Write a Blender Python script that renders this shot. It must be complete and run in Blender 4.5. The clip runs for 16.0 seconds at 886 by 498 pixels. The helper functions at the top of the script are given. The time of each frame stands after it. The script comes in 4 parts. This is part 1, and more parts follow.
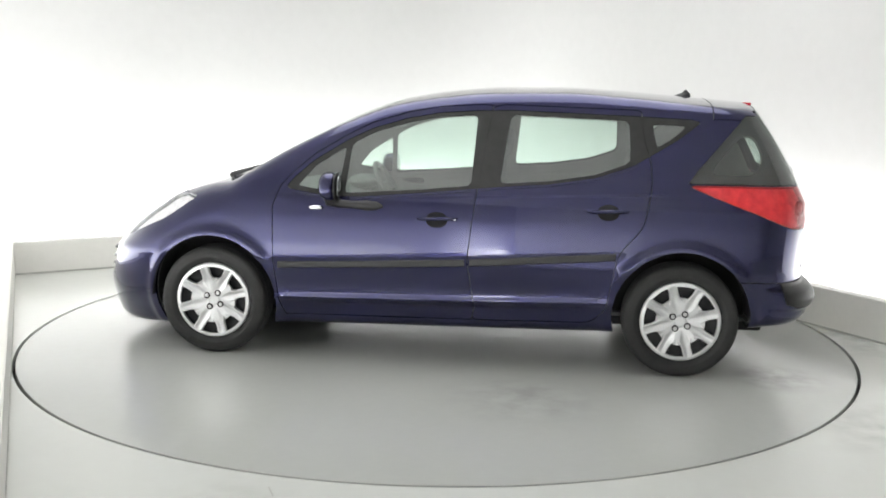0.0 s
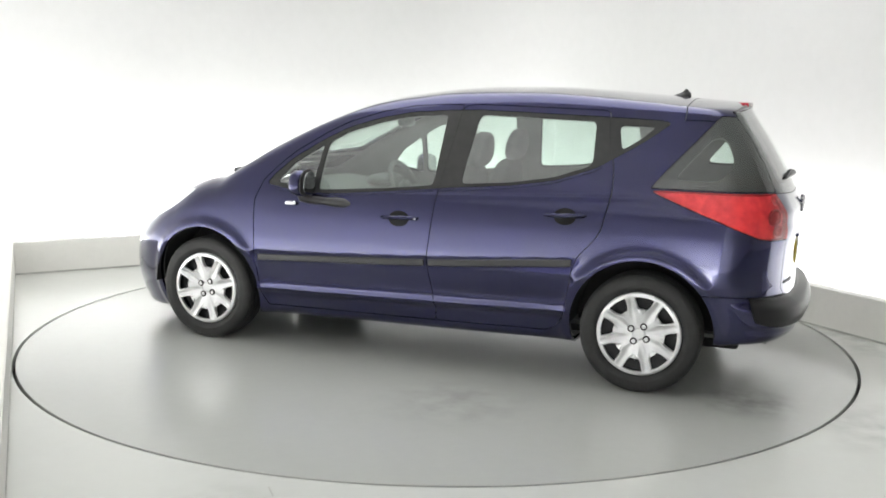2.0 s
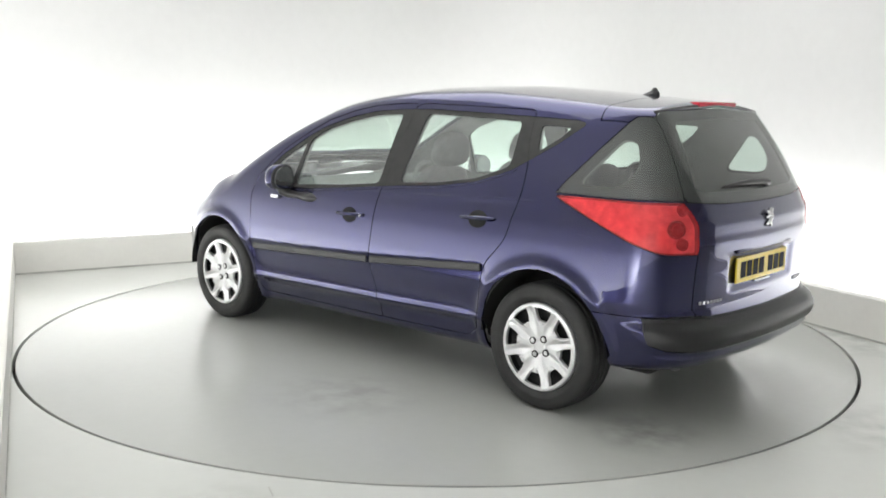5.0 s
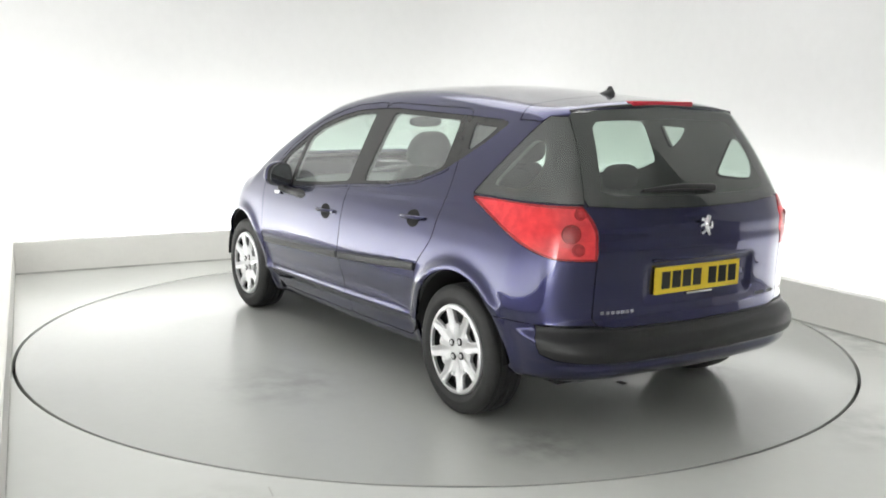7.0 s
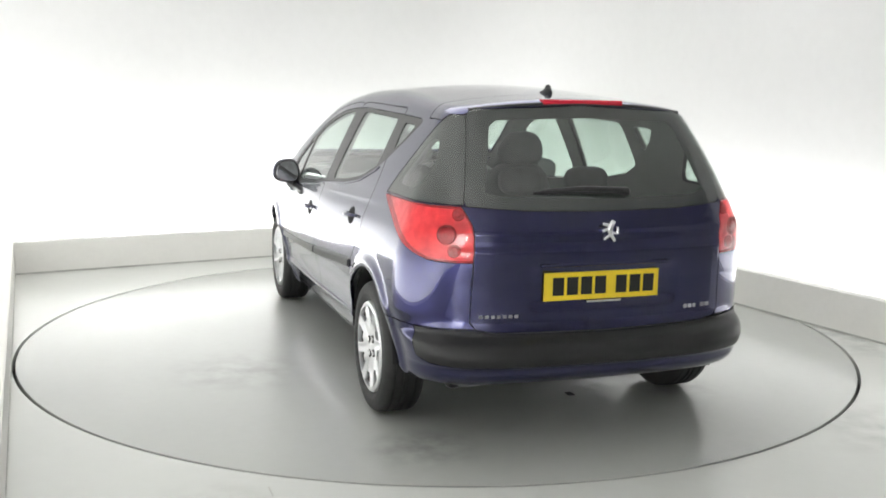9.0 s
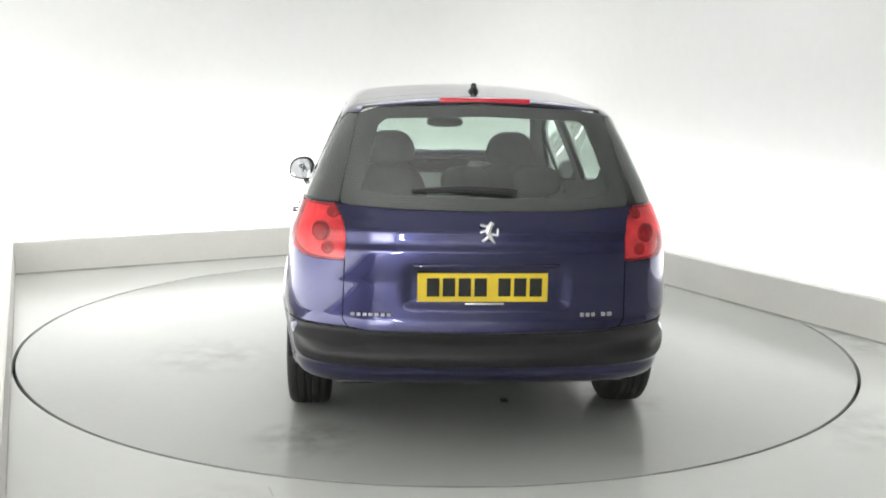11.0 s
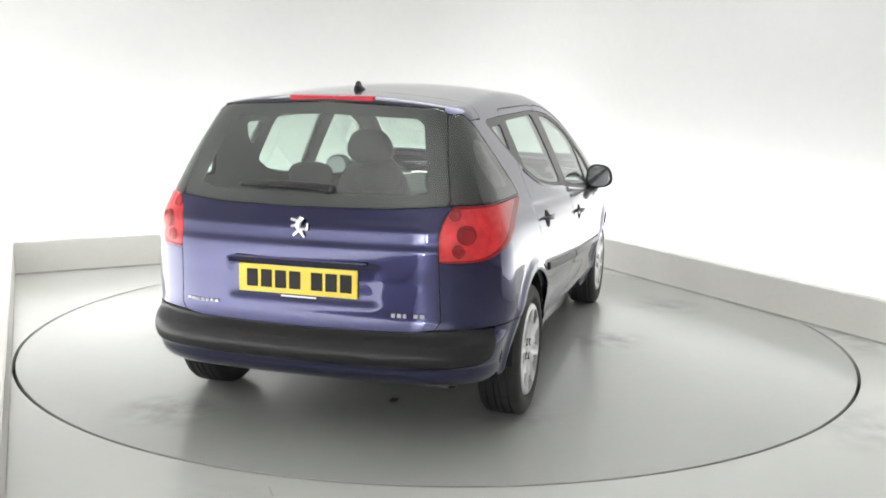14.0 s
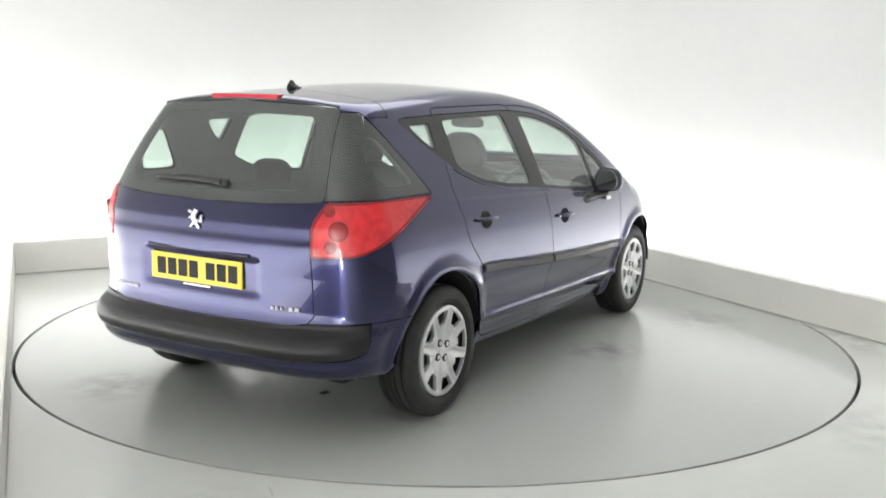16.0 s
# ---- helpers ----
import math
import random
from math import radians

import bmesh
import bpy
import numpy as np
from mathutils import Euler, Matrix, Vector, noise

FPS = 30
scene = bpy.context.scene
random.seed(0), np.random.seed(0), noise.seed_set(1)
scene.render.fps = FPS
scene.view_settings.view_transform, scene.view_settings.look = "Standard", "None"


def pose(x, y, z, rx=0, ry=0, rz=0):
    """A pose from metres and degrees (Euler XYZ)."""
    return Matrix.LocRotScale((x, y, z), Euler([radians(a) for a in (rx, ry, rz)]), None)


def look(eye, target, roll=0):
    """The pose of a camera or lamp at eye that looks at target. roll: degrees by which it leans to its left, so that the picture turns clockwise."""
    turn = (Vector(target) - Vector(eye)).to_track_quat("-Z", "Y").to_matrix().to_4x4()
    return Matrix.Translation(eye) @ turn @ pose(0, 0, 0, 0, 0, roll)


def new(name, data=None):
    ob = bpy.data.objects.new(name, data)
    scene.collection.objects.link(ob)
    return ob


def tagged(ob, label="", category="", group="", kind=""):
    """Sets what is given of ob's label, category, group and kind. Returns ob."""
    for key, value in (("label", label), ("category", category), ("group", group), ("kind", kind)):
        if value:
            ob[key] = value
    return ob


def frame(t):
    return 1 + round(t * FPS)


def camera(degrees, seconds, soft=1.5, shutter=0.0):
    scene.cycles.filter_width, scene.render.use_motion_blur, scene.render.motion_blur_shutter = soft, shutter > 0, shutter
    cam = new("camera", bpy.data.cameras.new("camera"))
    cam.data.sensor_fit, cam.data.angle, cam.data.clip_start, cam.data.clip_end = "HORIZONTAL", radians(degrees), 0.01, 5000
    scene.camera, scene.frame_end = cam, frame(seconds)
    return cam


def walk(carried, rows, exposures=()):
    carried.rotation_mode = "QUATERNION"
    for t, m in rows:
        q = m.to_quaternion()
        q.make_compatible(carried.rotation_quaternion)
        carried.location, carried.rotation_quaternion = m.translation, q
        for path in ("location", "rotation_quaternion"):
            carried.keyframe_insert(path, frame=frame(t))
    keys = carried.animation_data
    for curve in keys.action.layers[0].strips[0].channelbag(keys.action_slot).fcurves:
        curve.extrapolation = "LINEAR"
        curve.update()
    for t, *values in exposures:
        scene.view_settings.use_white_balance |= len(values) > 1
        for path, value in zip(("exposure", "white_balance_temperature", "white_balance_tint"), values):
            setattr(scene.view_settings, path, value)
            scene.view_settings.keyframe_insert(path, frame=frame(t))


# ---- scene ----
# the camera stands on the studio floor; the car turns on the turntable whose axis is the origin
EYE = Vector((0.0, -5.758, 1.441))
WAY = Vector((math.sin(radians(0.226)) * math.cos(radians(9.25)), math.cos(radians(0.226)) * math.cos(radians(9.25)), -math.sin(radians(9.25))))
cam = camera(50.22, 16.0, soft=1.8)
walk(cam, [(0.0, look(EYE, EYE + WAY, 1.07)), (16.0, look(EYE, EYE + WAY, 1.07))])

# ---- light ----
scene.view_settings.exposure = 0.07
world = bpy.data.worlds.new("studio_world")
scene.world = world
world.use_nodes = True
world.node_tree.nodes["Background"].inputs["Color"].default_value = (1, 1, 1, 1)
world.node_tree.nodes["Background"].inputs["Strength"].default_value = 0.02


def area(name, eye, target, sx, sy, watts, colour=(0.995, 1, 0.995)):
    data = bpy.data.lights.new(name, "AREA")
    data.shape, data.size, data.size_y, data.energy, data.color = "RECTANGLE", sx, sy, watts, colour
    ob = new(name, data)
    ob.matrix_world = look(eye, target)
    return ob
# ---- the car's form: x forward, y to its left, z up, origin on the ground midway between the axles ----
AXLE, WHEEL_R, WHEEL_Z = 1.262, 0.300, 0.300
ARCH, ARCH_Z = 0.352, 0.313


def curve(x, xs, vs):
    """A smooth curve through knots (cubic Hermite)."""
    xs, vs = np.asarray(xs, float), np.asarray(vs, float)
    x = np.clip(x, xs[0], xs[-1])
    d = np.diff(vs) / np.diff(xs)
    m = np.concatenate([[d[0]], np.where(d[:-1] * d[1:] > 0, 2 * d[:-1] * d[1:] / np.where(d[:-1] + d[1:] == 0, 1, d[:-1] + d[1:]), 0), [d[-1]]])
    i = np.clip(np.searchsorted(xs, x) - 1, 0, len(xs) - 2)
    h = xs[i + 1] - xs[i]
    t = (x - xs[i]) / h
    return (vs[i] * (2 * t**3 - 3 * t**2 + 1) + m[i] * h * (t**3 - 2 * t**2 + t)
            + vs[i + 1] * (3 * t**2 - 2 * t**3) + m[i + 1] * h * (t**3 - t**2))


def smax(a, b, k):
    h = np.maximum(k - np.abs(a - b), 0)
    return np.maximum(a, b) + h * h / (4 * k)


def half_width(x, z):
    plan = curve(x, [-2.05, -1.8, -1.5, -1.25, -0.8, 0.0, 0.7, 1.25, 1.6, 1.85, 2.1],
                 [0.768, 0.812, 0.828, 0.832, 0.84, 0.855, 0.855, 0.845, 0.80, 0.73, 0.62])
    lean = curve(z, [0.10, 0.20, 0.30, 0.45, 0.52, 0.57, 0.62, 0.70, 0.78, 0.82, 0.875, 0.93, 0.99, 1.20, 1.36, 1.5],
                 [-0.140, -0.088, -0.050, -0.021, -0.007, 0.002, 0.001, -0.004, -0.011, -0.017, -0.028, -0.050, -0.072, -0.165, -0.245, -0.33])
    w = plan + lean
    # a lower crease that rises to the tail, and a slight hollow under it
    zc = 0.325 - 0.022 * (x - 0.8)
    along = 1 / (1 + np.exp(-(x + 0.90) / 0.05)) / (1 + np.exp((x - 0.92) / 0.05))
    w = w - 0.020 * along / (1 + np.exp((z - zc) / 0.006)) + 0.013 * along * np.exp(-((z - zc) / 0.026) ** 2) - 0.007 * along * np.exp(-((z - zc - 0.085) / 0.05) ** 2)
    # a fine shoulder line under the windows
    w = w + 0.0035 * np.exp(-((z - 0.918 + 0.036 * x) / 0.011) ** 2) / (1 + np.exp(-(x + 1.16) / 0.03)) / (1 + np.exp((x - 0.20) / 0.05))
    # the flank turns under along a line just above the rubbing strip
    under = np.maximum(curve(x, [-0.92, -0.14, 0.885], [0.658, 0.604, 0.556]) - z, 0)
    w = w - 0.15 * along * under * np.exp(-(under / 0.09) ** 2)
    for ax in (-AXLE, AXLE):
        r = np.hypot(x - ax, z - WHEEL_Z)
        w = w + 0.016 * np.exp(-(np.maximum(r - 0.382, 0) / 0.030) ** 2 - (np.minimum(r - 0.382, 0) / 0.10) ** 2)
    return w


def roof_z(x, y):
    z0 = curve(x, [-1.75, -1.6, -1.25, -0.92, -0.62, -0.25, 0.06, 0.29, 0.56, 0.86, 1.09, 1.20, 1.32, 1.62, 1.85, 2.0, 2.1],
               [1.426, 1.437, 1.463, 1.487, 1.500, 1.494, 1.465, 1.425, 1.33, 1.185, 1.05, 0.985, 0.955, 0.855, 0.73, 0.62, 0.5])
    return z0 - curve(x, [-1.7, 0.3, 1.0, 1.4], [0.16, 0.13, 0.10, 0.06]) * y * y


def rear_x(z, y):
    x0 = curve(z, [0.10, 0.18, 0.24, 0.30, 0.335, 0.362, 0.380, 0.415, 0.455, 0.498, 0.56, 0.78, 0.90, 0.95, 1.05, 1.22, 1.40, 1.5],
               [-1.80, -1.880, -1.938, -1.980, -2.000, -2.007, -2.025, -2.036, -2.020, -1.960, -1.952, -1.955, -1.955, -1.935, -1.885, -1.785, -1.665, -1.61])
    a = np.abs(y)
    # the hollow that holds the plate
    x0 = x0 + 0.011 / (1 + np.exp((a - 0.325) / 0.010)) / (1 + np.exp((0.606 - z) / 0.008)) / (1 + np.exp((z - 0.758) / 0.006))
    # a ledge across the tailgate under the badge
    x0 = x0 - 0.007 / (1 + np.exp((z - 0.842) / 0.006)) * np.clip((z - 0.70) / 0.13, 0, 1) / (1 + np.exp((a - 0.62) / 0.02))
    return x0 + 0.13 * a * a + 0.9 * np.maximum(a - 0.45, 0) ** 2


def front_x(z, y):
    x0 = curve(z, [0.08, 0.14, 0.35, 0.53, 0.63, 0.8], [2.02, 2.085, 2.12, 2.10, 2.04, 1.87])
    return x0 - 0.35 * y * y


def body_f(x, y, z):
    a = np.abs(y)
    side = a - half_width(x, z)
    top = (z - roof_z(x, y)) * curve(x, [-1.7, -0.5, 0.3, 0.7, 1.1, 1.3, 1.7, 2.0], [0.99, 1.0, 0.95, 0.9, 0.92, 0.95, 0.92, 0.8])
    back = (rear_x(z, y) - x) * curve(z, [0.5, 0.9, 1.0, 1.4], [1.0, 1.0, 0.88, 0.85])
    nose = x - front_x(z, y)
    low = curve(x, [-2.0, -1.6, -1.0, 0.9, 1.6, 2.0], [0.285, 0.265, 0.205, 0.165, 0.12, 0.07]) - z
    f = smax(side, back, 0.13)
    f = smax(f, nose, 0.30)
    f = smax(f, top, curve(x, [-1.7, -1.45, -1.0, 0.5, 1.0, 1.5], [0.035, 0.04, 0.048, 0.05, 0.08, 0.22]))
    return smax(f, low, 0.05)
# ---- materials ----
def material(name, colour, rough=0.5, metal=0.0, grain=0.0, scale=8.0, bump=0.0, bump_scale=60.0, coat=0.0, rough_var=0.0, fine=0.0):
    m = bpy.data.materials.new(name)
    m.use_nodes = True
    nt = m.node_tree
    b = nt.nodes["Principled BSDF"]
    b.inputs["Base Color"].default_value = (*colour, 1)
    b.inputs["Roughness"].default_value = rough
    b.inputs["Metallic"].default_value = metal
    b.inputs["Coat Weight"].default_value = coat
    b.inputs["Coat Roughness"].default_value = 0.03
    tc = nt.nodes.new("ShaderNodeTexCoord")

    def noise_node(sc, detail=4.0):
        n = nt.nodes.new("ShaderNodeTexNoise")
        n.inputs["Scale"].default_value, n.inputs["Detail"].default_value = sc, detail
        nt.links.new(tc.outputs["Object"], n.inputs["Vector"])
        return n

    if grain or fine:
        a, c = noise_node(scale), noise_node(scale * 14, 2.0)
        last = None
        for n, g in ((a, grain), (c, fine)):
            r = nt.nodes.new("ShaderNodeMapRange")
            r.inputs["From Min"].default_value, r.inputs["From Max"].default_value = 0.3, 0.7
            r.inputs["To Min"].default_value, r.inputs["To Max"].default_value = 1 - g, 1 + g
            nt.links.new(n.outputs["Fac"], r.inputs["Value"])
            mix = nt.nodes.new("ShaderNodeMix")
            mix.data_type, mix.blend_type = "RGBA", "MULTIPLY"
            mix.inputs["Factor"].default_value = 1.0
            if last is None:
                mix.inputs["A"].default_value = (*colour, 1)
            else:
                nt.links.new(last, mix.inputs["A"])
            nt.links.new(r.outputs["Result"], mix.inputs["B"])
            last = mix.outputs["Result"]
        nt.links.new(last, b.inputs["Base Color"])
    if rough_var:
        n = noise_node(scale * 0.7, 5.0)
        r = nt.nodes.new("ShaderNodeMapRange")
        r.inputs["From Min"].default_value, r.inputs["From Max"].default_value = 0.15, 0.85
        r.inputs["To Min"].default_value, r.inputs["To Max"].default_value = max(rough - rough_var, 0.02), rough + rough_var
        nt.links.new(n.outputs["Fac"], r.inputs["Value"])
        nt.links.new(r.outputs["Result"], b.inputs["Roughness"])
    if bump:
        n = noise_node(bump_scale, 6.0)
        bp = nt.nodes.new("ShaderNodeBump")
        bp.inputs["Strength"].default_value, bp.inputs["Distance"].default_value = bump, 0.004
        nt.links.new(n.outputs["Fac"], bp.inputs["Height"])
        nt.links.new(bp.outputs["Normal"], b.inputs["Normal"])
    return m


def glass(name, colour, rough=0.0, gloss=0.05, body=0.0, body_colour=(0.8, 0.8, 0.8)):
    """Thin tinted glass: gloss that grows towards grazing over a tinted clear sheet, with some body colour: cloudy in
    plastic, a painted veil of reflections in windows.
    """
    m = bpy.data.materials.new(name)
    m.use_nodes = True
    nt = m.node_tree
    nt.nodes.remove(nt.nodes["Principled BSDF"])
    out = nt.nodes["Material Output"]
    tr, gl, mx, lw, pw, ad = (nt.nodes.new(k) for k in ("ShaderNodeBsdfTransparent", "ShaderNodeBsdfGlossy", "ShaderNodeMixShader", "ShaderNodeLayerWeight", "ShaderNodeMath", "ShaderNodeMath"))
    tr.inputs["Color"].default_value = (*colour, 1)
    gl.inputs["Color"].default_value = (1, 1, 1, 1)
    gl.inputs["Roughness"].default_value = rough
    lw.inputs["Blend"].default_value = 0.5
    pw.operation, pw.inputs[1].default_value = "POWER", 4.5
    ad.operation, ad.inputs[1].default_value, ad.inputs[2].default_value = "MULTIPLY_ADD", 0.85, gloss
    nt.links.new(lw.outputs["Facing"], pw.inputs[0])
    nt.links.new(pw.outputs["Value"], ad.inputs[0])
    nt.links.new(ad.outputs["Value"], mx.inputs["Fac"])
    base = tr.outputs["BSDF"]
    if body:
        df, m2 = nt.nodes.new("ShaderNodeBsdfDiffuse"), nt.nodes.new("ShaderNodeMixShader")
        df.inputs["Color"].default_value = (*body_colour, 1)
        m2.inputs["Fac"].default_value = body
        nt.links.new(base, m2.inputs[1])
        nt.links.new(df.outputs["BSDF"], m2.inputs[2])
        base = m2.outputs["Shader"]
    nt.links.new(base, mx.inputs[1])
    nt.links.new(gl.outputs["BSDF"], mx.inputs[2])
    nt.links.new(mx.outputs["Shader"], out.inputs["Surface"])
    return m


WALL = material("white_wall_paint", (0.62, 0.62, 0.612), 0.75, grain=0.015, scale=0.9, bump=0.08, bump_scale=90, fine=0.01)
PLINTH = material("worn_white_plinth_paint", (0.78, 0.77, 0.73), 0.6, grain=0.03, scale=2.0, bump=0.06, bump_scale=40, fine=0.012)
FLOOR = material("grey_floor_paint", (0.64, 0.652, 0.618), 0.25, grain=0.008, scale=1.1, bump=0.02, bump_scale=35, rough_var=0.03, fine=0.008)
DISC = material("grey_turntable_paint", (0.48, 0.491, 0.463), 0.21, grain=0.012, scale=1.3, bump=0.03, bump_scale=35, rough_var=0.03, fine=0.008)
DARK = material("grey_ceiling_paint", (0.58, 0.58, 0.58), 0.9, grain=0.1, scale=1.5)
GREY = material("pale_grey_wall_paint", (0.72, 0.72, 0.71), 0.85, grain=0.05, scale=1.5)
LINE_GREY = material("mid_grey_line", (0.40, 0.40, 0.37), 0.7, grain=0.25, scale=5)
GAP = material("dark_gap", (0.03, 0.03, 0.028), 0.8, grain=0.2, scale=6)


def darken_spots(mat, spots):
    """Soft darker spots on a painted floor: each (x, y, radius, strength), broken up by noise."""
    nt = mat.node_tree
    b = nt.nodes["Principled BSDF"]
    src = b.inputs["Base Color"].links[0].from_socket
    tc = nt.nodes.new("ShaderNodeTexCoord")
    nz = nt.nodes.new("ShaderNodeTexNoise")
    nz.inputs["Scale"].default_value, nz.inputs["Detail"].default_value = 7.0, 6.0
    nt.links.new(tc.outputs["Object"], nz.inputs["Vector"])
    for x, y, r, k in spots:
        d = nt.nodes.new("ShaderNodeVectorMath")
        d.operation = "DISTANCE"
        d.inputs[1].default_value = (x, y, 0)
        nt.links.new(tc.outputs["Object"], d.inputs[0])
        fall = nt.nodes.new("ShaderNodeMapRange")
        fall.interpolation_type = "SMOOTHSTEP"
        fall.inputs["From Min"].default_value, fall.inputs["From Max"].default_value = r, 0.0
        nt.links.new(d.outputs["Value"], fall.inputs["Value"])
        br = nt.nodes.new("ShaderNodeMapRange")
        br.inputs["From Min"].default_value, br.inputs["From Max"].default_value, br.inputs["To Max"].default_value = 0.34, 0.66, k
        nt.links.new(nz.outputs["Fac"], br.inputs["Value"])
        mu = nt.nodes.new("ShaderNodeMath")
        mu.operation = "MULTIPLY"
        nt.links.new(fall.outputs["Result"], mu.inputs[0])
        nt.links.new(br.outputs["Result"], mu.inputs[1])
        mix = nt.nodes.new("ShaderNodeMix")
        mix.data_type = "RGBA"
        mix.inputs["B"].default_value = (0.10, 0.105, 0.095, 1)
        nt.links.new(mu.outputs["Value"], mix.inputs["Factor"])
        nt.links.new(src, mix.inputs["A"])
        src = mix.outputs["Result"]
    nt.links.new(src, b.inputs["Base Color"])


# old smudges that turn with the disc
darken_spots(DISC, ((-1.9, 0.71, 0.32, 0.55), (0.10, -1.05, 0.30, 0.5), (-1.45, -0.75, 0.35, 0.3), (1.2, -1.3, 0.4, 0.3), (-0.6, 1.3, 0.5, 0.25)))
# darker spots outside the disc, most of them along the right plinth
darken_spots(FLOOR, ((1.95, 1.15, 0.55, 0.30), (2.30, 0.45, 0.55, 0.32), (2.65, -0.25, 0.5, 0.30), (2.15, 1.35, 0.75, 0.4), (2.62, 0.15, 0.4, 0.5), (1.75, 2.0, 0.5, 0.5), (-0.7, -2.7, 0.4, 0.3), (2.05, -1.75, 0.55, 0.3), (2.9, 0.35, 0.5, 0.45)))


# ---- mesh helpers ----
def mesh(name, verts, faces, mat=None, smooth=False):
    me = bpy.data.meshes.new(name)
    me.from_pydata([tuple(map(float, v)) for v in verts], [], [tuple(f) for f in faces])
    if mat:
        me.materials.append(mat)
    if smooth:
        me.shade_smooth()
    me.update()
    return me


def part(name, bm, mat, parent=None, label="", smooth=True, sharp=35):
    """Links a bmesh as one mesh object under a thing or a part."""
    me = bpy.data.meshes.new(name)
    bm.normal_update()
    if smooth:
        for f in bm.faces:
            f.smooth = True
        for e in bm.edges:
            if len(e.link_faces) == 2 and e.calc_face_angle(0) > radians(sharp):
                e.smooth = False
    bm.to_mesh(me)
    bm.free()
    me.materials.append(mat)
    ob = new(name, me)
    ob.parent = parent
    return tagged(ob, label)


def box_bm(x0, y0, z0, x1, y1, z1, bevel=0.0, seg=2):
    bm = bmesh.new()
    bmesh.ops.create_cube(bm, size=1.0)
    for v in bm.verts:
        v.co = Vector(((x0 + x1) / 2 + v.co.x * (x1 - x0), (y0 + y1) / 2 + v.co.y * (y1 - y0), (z0 + z1) / 2 + v.co.z * (z1 - z0)))
    if bevel:
        bmesh.ops.bevel(bm, geom=list(bm.edges), offset=bevel, segments=seg, affect="EDGES", profile=0.5)
    return bm


def ring_bm(r0, r1, z0, z1, n=256):
    """A flat ring or disc with straight sides; r0 = 0 gives a disc."""
    bm = bmesh.new()
    loops = []
    for r, z in ([(r1, z0), (r1, z1), (r0, z1), (r0, z0)] if r0 else [(r1, z0), (r1, z1 - 0.002), (r1 - 0.002, z1)]):
        loops.append([bm.verts.new((r * math.cos(2 * math.pi * i / n), r * math.sin(2 * math.pi * i / n), z)) for i in range(n)])
    for a, b in zip(loops, loops[1:]):
        for i in range(n):
            bm.faces.new((a[i], a[(i + 1) % n], b[(i + 1) % n], b[i]))
    if r0 == 0:
        bm.faces.new(loops[-1])
    return bm


# ---- studio ----
RING = 2.424
bm = bmesh.new()
n = 256
inner = [bm.verts.new(((RING + 0.006) * math.cos(2 * math.pi * i / n), (RING + 0.006) * math.sin(2 * math.pi * i / n), 0)) for i in range(n)]
lower = [bm.verts.new((v.co.x, v.co.y, -0.06)) for v in inner]
outer = []
for i in range(n):
    a = 2 * math.pi * i / n
    k = 9.0 / max(abs(math.cos(a)), abs(math.sin(a)))
    outer.append(bm.verts.new((k * math.cos(a), k * math.sin(a), 0)))
for i in range(n):
    j = (i + 1) % n
    bm.faces.new((inner[i], outer[i], outer[j], inner[j]))
    bm.faces.new((lower[i], inner[i], inner[j], lower[j]))
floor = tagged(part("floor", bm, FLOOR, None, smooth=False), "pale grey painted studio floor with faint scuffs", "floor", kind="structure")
tagged(part("pit_floor", ring_bm(0, RING + 0.05, -0.08, -0.06), GAP, None, smooth=False), "dark pit floor under the turntable gap", "floor", kind="structure")
turntable = tagged(part("turntable", ring_bm(0, RING - 0.011, -0.05, 0.0), DISC, None, smooth=False),
                   "grey painted round turntable flush with the floor", "turntable")
for (ax, ay), (bx_, by_), wd in (((-0.615, -2.452), (-0.585, -2.53), 0.010), ((2.60, 0.215), (2.66, 0.20), 0.016), ((2.50, 0.07), (2.52, 0.05), 0.014)):
    u = (Vector((bx_, by_)) - Vector((ax, ay))).normalized() * wd / 2
    bm = bmesh.new()
    bm.faces.new([bm.verts.new((px, py, 0.0012)) for px, py in ((ax - u.y, ay + u.x), (ax + u.y, ay - u.x), (bx_ + u.y * 0.4, by_ - u.x * 0.4), (bx_ - u.y * 0.4, by_ + u.x * 0.4))])
    bmesh.ops.recalc_face_normals(bm, faces=list(bm.faces))
    part("floor_scuff", bm, LINE_GREY, floor, "dark scuff on the floor", smooth=False)

# a low dark block for a small mark that turns with the disc
part("dark_mark", box_bm(-1.445, -0.222, -0.002, -1.395, -0.188, 0.003, 0.002), GAP, turntable, "small dark mark on the turntable")
# the low plinth runs along three sides; each side is a straight kerb, and the lamps behind it wash the wall
P_LEFT0, P_LEFT, P_CORNER, P_RIGHT = Vector((-0.62, -4.66)), Vector((-3.29, 1.46)), Vector((0.62, 3.70)), Vector((3.60, -1.90))


